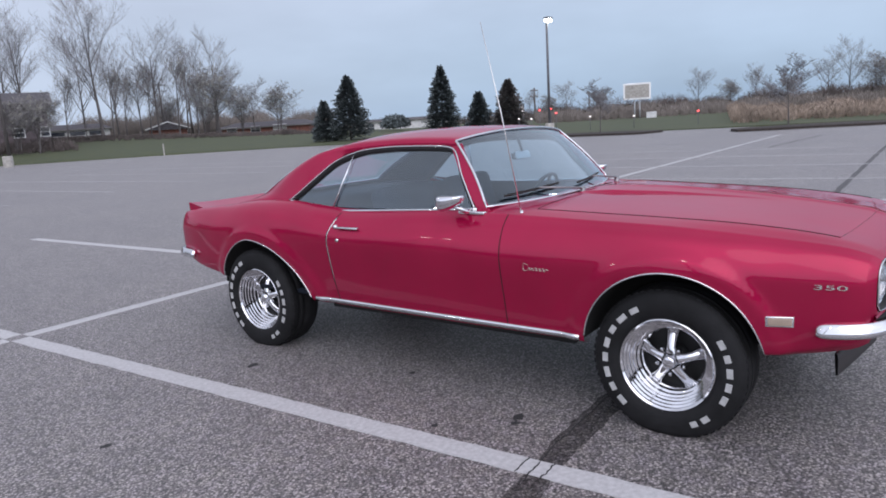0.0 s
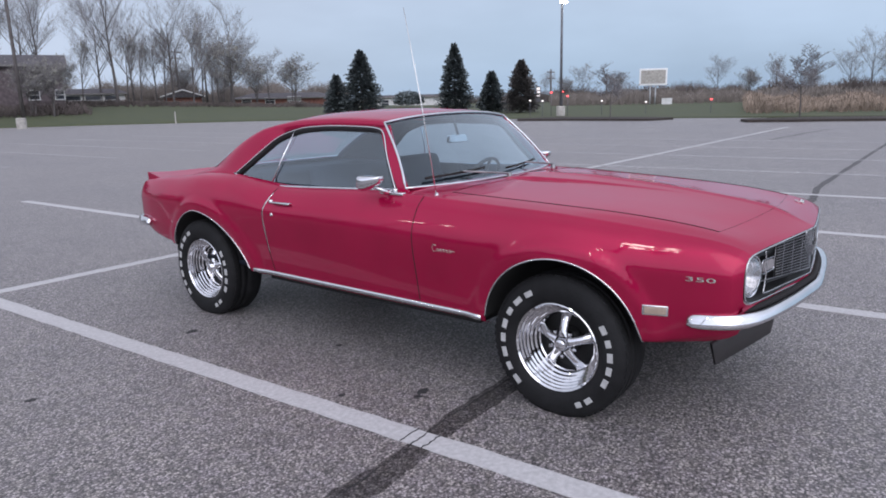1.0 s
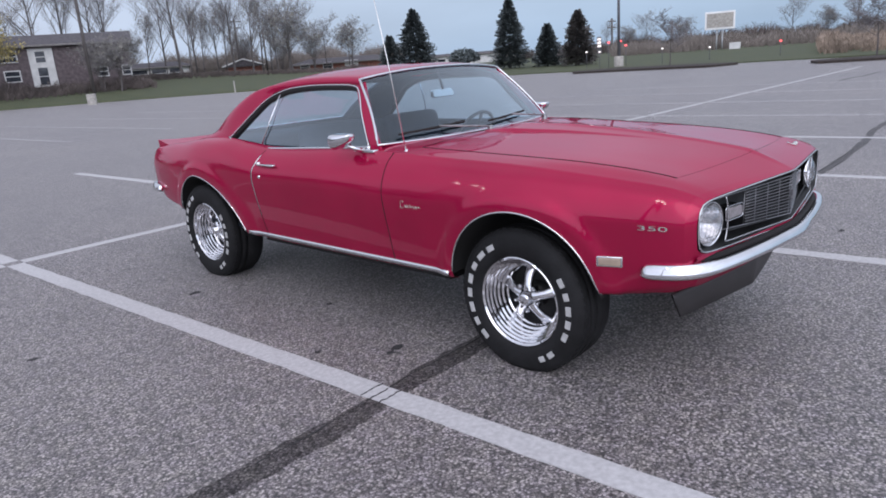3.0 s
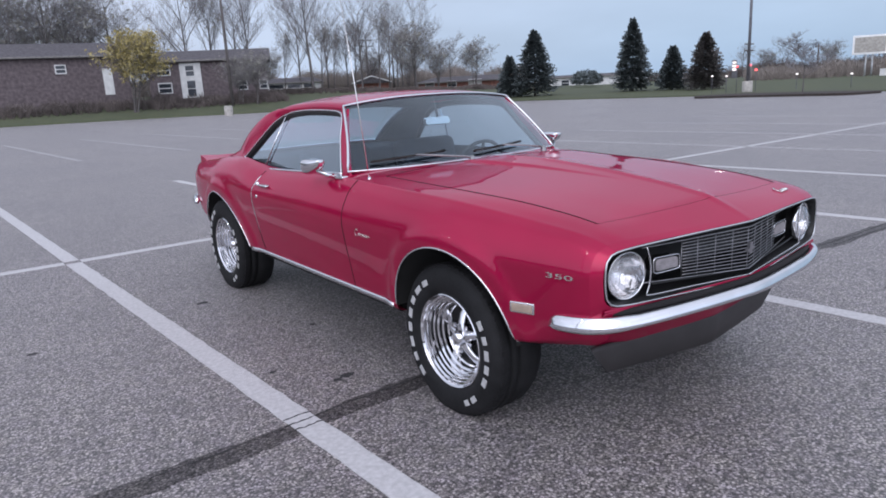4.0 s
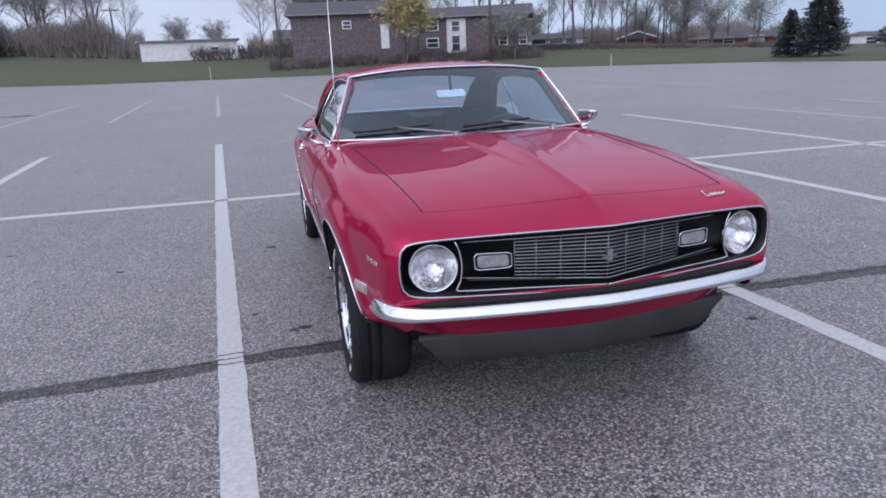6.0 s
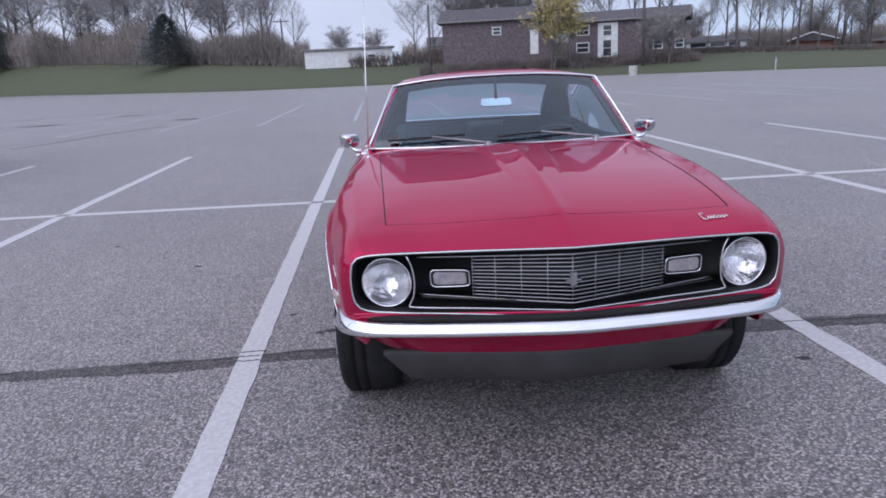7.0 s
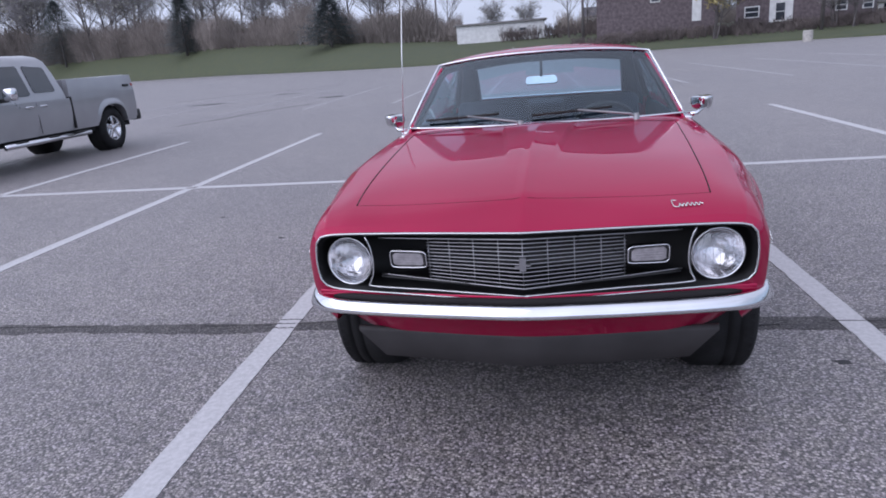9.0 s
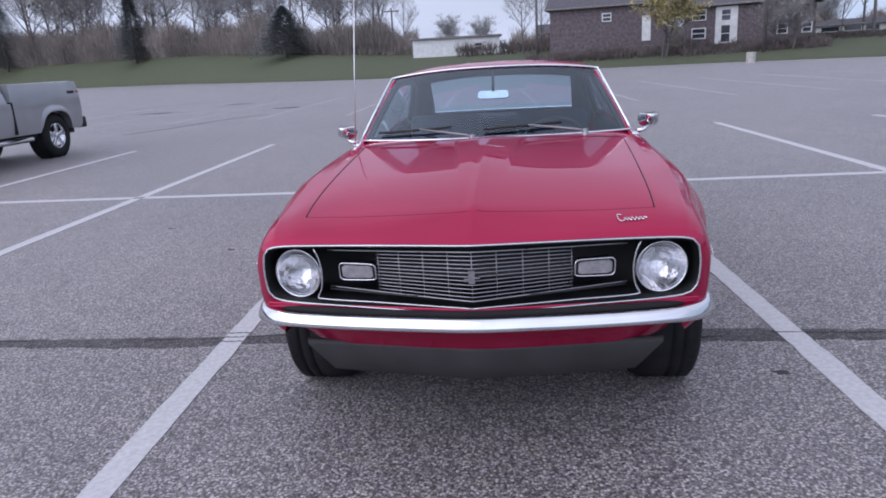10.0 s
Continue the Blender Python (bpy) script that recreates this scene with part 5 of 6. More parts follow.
def bare_tree_meshes(seed, height, spread, lean=0.0, leafy=0.0, multi=1, up=0.75):
    """Trunk with limbs, and a crown of fine twigs, as two meshes."""
    rnd = random.Random(seed)
    wood, twigs, buds = bmesh.new(), bmesh.new(), bmesh.new()

    def grow(p, d, length, r, level):
        n = 4 if level < 2 else 3
        pts, rs = [p], [r]
        q, dd = p.copy(), d.copy()
        for k in range(n):
            dd = (dd + Vector((rnd.uniform(-1, 1), rnd.uniform(-1, 1), rnd.uniform(-0.3, 0.6))) * (0.035 + 0.06 * level)).normalized()
            q = q + dd * length / n
            pts.append(q)
            rs.append(max(r * (1 - 0.8 * (k + 1) / n), 0.006))
        tube(wood if level < 2 else twigs, pts, rs, sides=6 if level == 0 else 4 if level == 1 else 3, cap=False)
        if level >= 4:
            if leafy and rnd.random() < leafy:
                for _ in range(3):
                    c = pts[-1] + Vector((rnd.gauss(0, .12), rnd.gauss(0, .12), rnd.gauss(0, .12)))
                    a, b2 = Vector((rnd.gauss(0, .05), rnd.gauss(0, .05), rnd.gauss(0, .05))), Vector((rnd.gauss(0, .05), rnd.gauss(0, .05), rnd.gauss(0, .05)))
                    buds.faces.new([buds.verts.new(c + a), buds.verts.new(c + b2), buds.verts.new(c - a), buds.verts.new(c - b2)])
            return
        count = (10, 7, 5, 4)[level]
        for k in range(count):
            f = 0.28 + 0.70 * (k + rnd.random()) / count if level == 0 else 0.2 + 0.8 * (k + rnd.random()) / count
            i = min(int(f * n), n - 1)
            at = pts[i].lerp(pts[i + 1], f * n - i)
            ang = rnd.uniform(0, 2 * math.pi)
            out = Vector((math.cos(ang), math.sin(ang), 0))
            nd = (dd * up + out * spread + Vector((0, 0, 0.35))).normalized()
            grow(at, nd, length * rnd.uniform(0.42, 0.62) * (1.15 - 0.5 * f if level == 0 else 1), rs[i] * 0.5, level + 1)

    for k in range(multi):
        d = Vector((lean + rnd.uniform(-.15, .15) * (multi > 1), rnd.uniform(-.15, .15) * (multi > 1), 1)).normalized()
        grow(Vector((rnd.uniform(-.2, .2) * (multi > 1), rnd.uniform(-.2, .2) * (multi > 1), 0)), d, height * 0.72 * rnd.uniform(0.9, 1.0), height * 0.0115, 0)
    return wood, twigs, buds


def bare_tree(seed, height, spread, leafy=0.0, multi=1, label="", bud_mat=None, up=0.75):
    wood, twigs, buds = bare_tree_meshes(seed, height, spread, 0.03, leafy, multi, up)
    t = thing("tree", label or "bare grey-brown deciduous tree with fine spring twigs", "tree", (0, 0, -500), group="bare trees behind the car park")
    part("trunk", wood, BARK, t, smooth=True)
    part("crown", twigs, TWIG, t, "fine bare twigs", smooth=False)
    if leafy:
        part("foliage", buds, bud_mat or BUDS, t, "tiny opening buds", smooth=False)
    else:
        buds.free()
    return t


def put(src, x, y, scale=1.0, turn=0.0, sink=0.1, first=[]):
    m = Matrix.Translation((x, y, ground_z(x, y) - sink)) @ Matrix.Rotation(turn, 4, "Z") @ Matrix.Scale(scale, 4)
    if src.name not in first:
        first.append(src.name)
        src.matrix_world = m
        src["height"] = scale
        return src
    keep = src.matrix_basis.copy()
    src.matrix_basis = Matrix.Identity(4)
    c = copy_thing(src, m)
    c.matrix_basis = m
    src.matrix_basis = keep
    return c


tall = bare_tree(3, 12.0, 0.72)
tall2 = bare_tree(8, 11.0, 0.85, leafy=0.10)
broad = bare_tree(14, 8.0, 1.05, leafy=0.14, multi=3, label="round budding deciduous tree, grey-green", up=0.5)
narrow = bare_tree(21, 10.0, 0.55, leafy=0.08)
small = bare_tree(30, 3.3, 1.1, label="small bare car park tree on a mulched island", up=0.45)
willow = bare_tree(41, 7.0, 0.9, leafy=0.9, multi=3, label="yellow-green budding tree before the apartments", bud_mat=YELLOW_BUDS, up=0.5)

rnd = random.Random(5)


def plant(eye, rows):
    """Trees by bearing, distance, kind and size."""
    for az, dist, src, s in rows:
        if eye is EYE_D and az < -8:
            dist, s = edge_d(az) + 36 + 0.5 * (dist - 100), s * (edge_d(az) + 36) / 92
        x, y = place(eye, az, dist)
        put(src, x, y, s, rnd.uniform(0, 6.28))


plant(EYE_A, ((18.6, 92, tall, 1.39), (20.2, 96, narrow, 1.52), (23.2, 94, tall, 1.35), (25.6, 100, narrow, 0.95), (27.9, 88, tall, 1.48), (29.5, 98, narrow, 0.92), (30.6, 102, tall2, 1.02), (31.8, 95, tall, 1.21), (33.2, 90, narrow, 1.12), (34.6, 99, tall2, 0.94), (36.2, 92, broad, 1.18), (36.0, 105, tall, 1.25), (37.9, 100, broad, 0.86), (40.8, 108, broad, 1.02), (24.4, 115, broad, 0.95), (32.5, 115, broad, 0.95),))
plant(EYE_A, ((35.4, 118, broad, 0.90), (44.5, 140, broad, 0.60), (64.2, 120, tall2, 0.66), (61.2, 118, tall2, 0.54), (74.2, 125, tall2, 0.74), (78.3, 120, narrow, 0.73), (80.5, 118, broad, 0.62), (83.0, 112, tall2, 0.72), (86.0, 105, broad, 0.85), (22.0, 98, tall, 1.25), (26.8, 104, tall, 1.2), (29.0, 108, tall, 1.2), (33.9, 108, tall, 1.15), (38.9, 112, tall2, 0.9), (28.6, 90, narrow, 0.95), (31.2, 100, narrow, 1.1),))
plant(EYE_A, ((35.1, 96, narrow, 0.95), (66.8, 130, broad, 0.7), (62.8, 125, broad, 0.6), (76.5, 122, broad, 0.65), (88.5, 100, tall2, 0.8), (84.2, 108, tall, 0.75),))
plant(EYE_B, ((5.5, 112, broad, 1.45), (8.5, 108, broad, 1.55), (11.5, 110, tall2, 1.32), (15.5, 115, tall2, 1.20),))
plant(EYE_D, ((-0.2, 92, tall2, 0.95), (1.2, 97, tall, 0.8), (-3.5, 125, broad, 0.85), (-6.2, 130, broad, 0.95), (-9.8, 118, tall, 0.8), (-12.0, 112, tall, 1.0), (-13.6, 108, narrow, 1.05), (-15.2, 115, tall2, 1.1), (-19.5, 112, narrow, 1.1), (-22.3, 104, tall2, 1.05), (-24.5, 100, broad, 1.2), (-27.5, 104, tall2, 1.15), (-33.5, 98, broad, 1.3), (-36.5, 96, tall2, 1.2), (-40, 98, broad, 1.35), (-44, 100, tall2, 1.2),))
plant(EYE_D, ((-49, 100, broad, 1.3),))
for k in range(26):
    az = -11 - 1.6 * k + rnd.uniform(-0.6, 0.6)
    d = edge_d(az) + rnd.uniform(40, 60)
    x, y = place(EYE_D, az, d)
    put((tall, narrow, tall2, broad)[k % 4], x, y, rnd.uniform(1.05, 1.4) * d / 100 * (1.25 if k % 4 == 3 else 1), rnd.uniform(0, 6.28))
for az, dist, src, s in ((20.4, 73, broad, 0.66), (21.6, 72, broad, 0.72),
                           (5.2, 101, broad, 1.95), (7.6, 97, tall2, 1.75), (9.4, 100, broad, 2.0), (11.8, 102, tall2, 1.7), (4.0, 106, tall2, 1.8)):
    x, y = place(EYE_B, az, dist)
    put(src, x, y, s, rnd.uniform(0, 6.28))
x, y = place(EYE_B, 12.75, 72)
put(willow, x, y, 1.12, 1.0)

put(small, 33.7, 15.4, 1.0, 0.4, -0.12)
put(small, 33.7, 5.6, 1.12, 2.2, -0.12)


BROWN_NEEDLES = material("brownish_spruce_needles", (0.125, 0.116, 0.112), 0.85, vary=0.3, scale=2.0, per_island=0.4)


def conifer(seed, height, width, label="dense dark green spruce tree", needles=NEEDLES):
    """Trunk and whorls of drooping, needled boughs with an uneven outline."""
    rnd = random.Random(seed)
    t = thing("conifer", label, "tree", group="conifers")
    part("trunk", tubed([(0, 0, 0), (0, 0, height * 0.95)], [height * 0.02, 0.01], sides=6), BARK, t)
    bm = bmesh.new()
    n = int(260 + 120 * height)
    for k in range(n):
        f = (k + rnd.random()) / n
        h = height * (0.04 + 0.95 * f)
        reach = width / 2 * (1 - f) ** 0.82 * (rnd.uniform(0.55, 1.0) + 0.30 * rnd.random() ** 4) * (0.75 + 0.25 * min(1, f / 0.10)) + 0.05
        q = rnd.uniform(0, 2 * math.pi)
        out, side = Vector((math.cos(q), math.sin(q), 0)), Vector((-math.sin(q), math.cos(q), 0))
        tip = Vector((0, 0, h)) + out * reach + Vector((0, 0, rnd.uniform(-0.10, 0.16) * (1 + reach)))
        root = Vector((0, 0, h + 0.10 * reach)) + out * reach * 0.25
        for j in range(7):
            a = root.lerp(tip, 0.2 + 0.8 * j / 6)
            w = 0.10 + 0.22 * (1 - j / 7) * min(1, reach)
            for s in (1, -1):
                e1 = a + side * s * w * rnd.uniform(0.7, 1.3) + out * 0.12 + Vector((0, 0, rnd.uniform(-0.12, 0.05)))
                e2 = a + out * 0.16 + Vector((0, 0, rnd.uniform(0.0, 0.10)))
                bm.faces.new([bm.verts.new(a), bm.verts.new(e1), bm.verts.new(e2)])
    part("crown", bm, needles, t, smooth=False)
    return t


for eye, az, dist, h, w, seed in ((EYE_A, 46.2, 60, 5.35, 4.5, 1), (EYE_A, 44.2, 60.5, 3.4, 2.6, 2), (EYE_A, 53.8, 60, 5.7, 3.5, 3), (EYE_A, 56.8, 59, 3.35, 2.7, 4), (EYE_A, 59.2, 56, 4.1, 3.3, 5),
                                  (EYE_D, -30.1, 84, 7.4, 4.6, 6), (EYE_D, -19.1, 88, 6.0, 8.2, 7), (EYE_D, -38.4, 80, 6.4, 7.0, 8)):
    if az < -8:
        far = edge_d(az) + 26
        dist, h, w = far, h * far / dist, 1.25 * w * far / dist
    x, y = place(eye, az, dist)
    dull = ("dense spruce tree with dull brownish needles", BROWN_NEEDLES) if seed == 5 else ()
    conifer(seed, h, w, *dull).matrix_world = pose(x, y, ground_z(x, y) - 0.05, 0, 0, 40 * seed)


def leaf_mass(bm, x, y, z, rx, ry, rz, n, size, rnd):
    """A mound of small leaf clumps."""
    for _ in range(n):
        d = Vector((rnd.gauss(0, 1), rnd.gauss(0, 1), rnd.gauss(0, 1))).normalized() * rnd.uniform(0.55, 1.05)
        c = Vector((x + d.x * rx, y + d.y * ry, z + max(-0.2, d.z) * rz))
        a, b2 = Vector((rnd.gauss(0, size), rnd.gauss(0, size), rnd.gauss(0, size))), Vector((rnd.gauss(0, size), rnd.gauss(0, size), rnd.gauss(0, size)))
        bm.faces.new([bm.verts.new(c + a), bm.verts.new(c + b2), bm.verts.new(c - a * 0.6 - b2 * 0.4)])


bm = bmesh.new()
x, y = place(EYE_A, 50.0, 80)
leaf_mass(bm, x, y, ground_z(x, y) + 0.75, 1.7, 1.7, 1.0, 1500, 0.16, random.Random(4))
single("bush", bm, NEEDLES, "round dark evergreen bush on the verge", "bush")


def scrub_band(seed, eye, az0, az1, dist, depth, height, count, mat=SCRUB, behind=0.0):
    """Thickets of upright twigs, past counting."""
    rnd = random.Random(seed)
    bm = bmesh.new()
    for _ in range(count):
        az = rnd.uniform(az0, az1)
        d = (edge_d(az) + behind if behind else dist) + rnd.uniform(0, depth)
        grown = height * d / 100 if behind else height
        x, y = place(eye, az, d)
        h = grown * (0.55 + 0.55 * noise.noise(Vector((az * 0.45, seed, 0))) + 0.35 * rnd.random())
        z = ground_z(x, y) - 0.1
        p = Vector((x, y, z))
        for k in range(rnd.randint(5, 8)):
            q, l = rnd.uniform(0, 6.28), h * rnd.uniform(0.5, 1.0)
            tip = p + Vector((math.cos(q) * l * 0.28, math.sin(q) * l * 0.28, l))
            mid = p.lerp(tip, 0.5) + Vector((math.cos(q) * l * 0.06, math.sin(q) * l * 0.06, 0))
            w = 0.012 * d / 60 + 0.012
            for a, b2 in ((p, mid), (mid, tip)):
                sd = Vector((math.cos(radians(az)), -math.sin(radians(az)), 0)) * w
                bm.faces.new([bm.verts.new(a - sd), bm.verts.new(a + sd), bm.verts.new(b2)])
            for j in range(3):
                f = rnd.uniform(0.4, 1.0)
                a = p.lerp(tip, f)
                q2 = rnd.uniform(0, 6.28)
                b2 = a + Vector((math.cos(q2) * l * 0.2, math.sin(q2) * l * 0.2, l * 0.22))
                sd = Vector((math.cos(radians(az)), -math.sin(radians(az)), 0)) * w * 0.7
                bm.faces.new([bm.verts.new(a - sd), bm.verts.new(a + sd), bm.verts.new(b2)])
    return single("scrub", bm, mat, "bare brown spring scrub along the verge", "bushes", "stuff")


scrub_band(1, EYE_A, 24, 46, 84, 14, 0.75, 1500)
scrub_band(2, EYE_B, -4, 5, 92, 12, 2.2, 300)
scrub_band(3, EYE_D, -52, -9, 92, 18, 5.0, 8500, WOODS, 31)
scrub_band(4, EYE_A, 62, 96, 112, 25, 3.0, 1800)
scrub_band(5, EYE_A, 46, 62, 125, 25, 2.2, 500)
scrub_band(6, EYE_A, 76.2, 99, 46, 26, 1.02, 4200, REED)
scrub_band(7, EYE_B, 14, 24, 72, 4, 1.0, 220)
scrub_band(12, EYE_B, 2.0, 23.5, 73.5, 4, 1.5, 800)
scrub_band(8, EYE_A, 61.6, 97, 76, 24, 1.9, 2600, WOODS)
scrub_band(9, EYE_A, 19, 45, 122, 20, 4.6, 2600, WOODS)
scrub_band(10, EYE_A, 22, 45, 96, 4, 0.55, 600)
scrub_band(11, EYE_D, -1, 16, 118, 16, 4.5, 900, WOODS)


def woods_behind(seed, az0, az1, dist, count):
    """A dense wood that closes the place to the south and west, past the car park."""
    rnd = random.Random(seed)
    bm = bmesh.new()
    for _ in range(count):
        az = radians(rnd.uniform(az0, az1))
        d = dist + rnd.uniform(0, 22)
        x, y = d * math.sin(az), d * math.cos(az)
        h = 5.0 + 3.0 * noise.noise(Vector((x * 0.05, y * 0.05, seed))) + 1.5 * rnd.random()
        leaf_mass(bm, x, y, h * 0.45, 1.9, 1.9, h * 0.5, 26, 0.55, rnd)
        tube(bm, [(x, y, -0.1), (x, y, h * 0.8)], [0.16, 0.05], sides=4, cap=False)
    return single("woods", bm, SCRUB, "bare brown woods at the edge of the car park", "trees", "stuff")


woods_behind(21, 228, 306, 62, 420)
woods_behind(22, 165, 232, 95, 260)


# ---- buildings ----
def building(name, label, a, b2, depth, base, eave, ridge, wall, windows, hip=0.0, roof_over=0.5):
    """A long block from a to b2 (its face towards the car park), with a pitched roof and windows (along, sill, width, height, kind)."""
    a, b2 = Vector((*a, 0)), Vector((*b2, 0))
    d = b2 - a
    ln = d.length
    t = thing(name, label, "building", (a.x, a.y, base), math.degrees(math.atan2(d.y, d.x)))
    h = eave - base
    part("wall", boxed(0, ln, 0, depth, -1.5, h), wall, t, smooth=False)
    bm = bmesh.new()
    o = roof_over
    e = [(-o, -o, h), (ln + o, -o, h), (ln + o, depth + o, h), (-o, depth + o, h)]
    r0, r1 = Vector((hip - o * (hip == 0), depth / 2, ridge - base)), Vector((ln - hip + o * (hip == 0), depth / 2, ridge - base))
    lo = [bm.verts.new((x, y, z - 0.18)) for x, y, z in e]
    up = [bm.verts.new(q) for q in e]
    ra, rb = bm.verts.new(r0), bm.verts.new(r1)
    bm.faces.new((up[0], up[1], rb, ra)), bm.faces.new((up[2], up[3], ra, rb)), bm.faces.new((up[1], up[2], rb)), bm.faces.new((up[3], up[0], ra))
    for k in range(4):
        bm.faces.new((lo[k], lo[(k + 1) % 4], up[(k + 1) % 4], up[k]))
    bm.faces.new(lo)
    part("roof", bm, ROOF, t, smooth=False)
    part("gutter", boxed(-o, ln + o, -o - 0.06, -o - 0.004, h - 0.16, h + 0.02), KERB, t, "pale gutter along the eaves", smooth=False)
    if hip == 0:
        for xe in (-o - 0.03, ln + o + 0.03):
            for ye in (-o, depth + o):
                part("rake_board", tubed([(xe, ye, h - 0.08), (xe, depth / 2, ridge - base - 0.08)], 0.09, sides=4), KERB if wall is BRICK else SIDING, t, "pale board along the gable", smooth=False)
    for x, z, w, hh, kind in windows:
        if kind == "panel":
            part("panel", boxed(x, x + w, -0.08, 0.02, z, z + hh), SIDING, t, "white siding bay", smooth=False)
            continue
        if kind == "shutter":
            part("panel", boxed(x, x + w, -0.06, 0.02, z, z + hh), SIDING, t, smooth=False)
            continue
        win = part("window" if kind == "w" else "door", boxed(x, x + w, -0.10, 0.03, z, z + hh), SIDING, t, "white framed opening", smooth=False)
        part("pane", boxed(x + 0.10, x + w - 0.10, -0.12, -0.05, z + 0.10, z + hh / 2 - 0.04), PANE, win, smooth=False)
        part("pane", boxed(x + 0.10, x + w - 0.10, -0.12, -0.05, z + hh / 2 + 0.04, z + hh - 0.10), PANE, win, smooth=False)
    return t


wa = [(9.8, 0.4, 0.9, 2.6, "panel"), (5.6, 2.6, 1.0, 0.9, "w")]
wb = [(0.8, 0.8, 1.4, 1.1, "w"), (0.8, 2.6, 1.4, 1.1, "w"), (3.1, 0.2, 2.1, 3.6, "panel"), (3.6, 2.4, 1.0, 1.2, "w"), (3.6, 0.3, 1.0, 1.8, "d"), (8.8, 0.8, 1.0, 1.0, "w"), (11.0, 0.8, 0.9, 1.0, "w")]
building("apartment_building", "two-storey brown brick apartment block with dark shingle roof", place(EYE_B, 3.8, 80), place(EYE_B, 12.6, 80), 10, 2.0, 6.3, 7.9, BRICK, wa, 0.0)
building("apartment_building", "two-storey brown brick apartment block with white siding bay", place(EYE_B, 13.9, 79), place(EYE_B, 22.5, 78), 9, 1.4, 5.5, 6.7, BRICK, wb, 0.0)
building("shop_building", "long low white flat-roofed building beyond the grass", place(EYE_C, -8.0, 96), place(EYE_C, -1.0, 96), 8, 2.3, 4.55, 4.75, SIDING, [(8.3, 0.4, 1.1, 1.0, "w")], 0.0, 0.3)
building("house", "low red brick bungalow with white-edged gable", place(EYE_A, 33.8, 110), place(EYE_A, 33.8, 119), 5.2, 1.4, 2.7, 3.7, RED_BRICK, [], 0.0)
building("house", "long low red brick bungalow with pale trim", place(EYE_A, 36.2, 116), place(EYE_A, 43.1, 112), 8, 0.7, 2.2, 3.0, RED_BRICK, [(1.2, 0.6, 1.6, 1.0, "w"), (5.0, 0.6, 1.6, 1.0, "w"), (8.6, 0.4, 2.2, 1.3, "panel")], 1.5)
building("house", "low house with open white porch", place(EYE_A, 24.0, 104), place(EYE_A, 28.4, 104), 7, 1.6, 3.2, 3.9, SIDING, [(0.5, 0.1, 2.2, 1.3, "w"), (3.1, 0.1, 2.0, 1.3, "w"), (5.4, 0.1, 1.6, 1.3, "w")], 1.0)
building("shop_building", "low white building behind the conifers", place(EYE_A, 46.8, 112), place(EYE_A, 53.5, 108), 8, 0.2, 1.9, 2.2, SIDING, [(2.0, 0.3, 1.4, 1.0, "w"), (6.0, 0.3, 1.4, 1.0, "w")], 0.0, 0.3)
building("house", "far grey house with pitched roof", place(EYE_D, 1.0, 120), place(EYE_D, 3.0, 120), 8, 2.0, 5.0, 6.6, SIDING, [(1.0, 1.0, 1.0, 1.2, "w")], 0.0)


# ---- lot furniture ----
def island(outline, label):
    t = thing("planting_island", label, "planting island", kind="")
    for name, grow, z, mat in (("kerb", 0.0, 0.03, KERB), ("mulch", -0.08, 0.15, MULCH)):
        c = sum((Vector(p) for p in outline), Vector((0, 0, 0))) / len(outline)
        pts = spline(list(outline) + [outline[0]], 60)[:-1]
        bm = bmesh.new()
        ring = [p + (p - c).normalized() * grow for p in pts]
        a = [bm.verts.new((p.x, p.y, -0.02)) for p in ring]
        b2 = [bm.verts.new((p.x, p.y, min(z, 0.14) - 0.02)) for p in ring]
        c2 = [bm.verts.new((p.x + (c.x - p.x) * (0.08 if name == "kerb" else 0.3), p.y + (c.y - p.y) * (0.08 if name == "kerb" else 0.3), z)) for p in ring]
        for k in range(len(a)):
            j = (k + 1) % len(a)
            bm.faces.new((a[k], a[j], b2[j], b2[k]))
            bm.faces.new((b2[k], b2[j], c2[j], c2[k]))
        bm.faces.new(c2)
        part(name, bm, mat, t, smooth=False)
    return t


island([(32.2, 20.7, 0), (32.4, 17.0, 0), (32.4, 12.8, 0), (34.6, 12.0, 0), (35.7, 14.0, 0), (35.9, 17.1, 0), (35.9, 20.3, 0), (33.8, 21.6, 0)], "kerbed island of dark mulch with a small tree")
island([(30.7, 7.3, 0), (31.6, 4.4, 0), (32.9, 1.4, 0), (35.1, 0.4, 0), (35.7, 2.7, 0), (34.4, 6.1, 0), (32.3, 8.0, 0)], "kerbed island of dark mulch with a small tree")


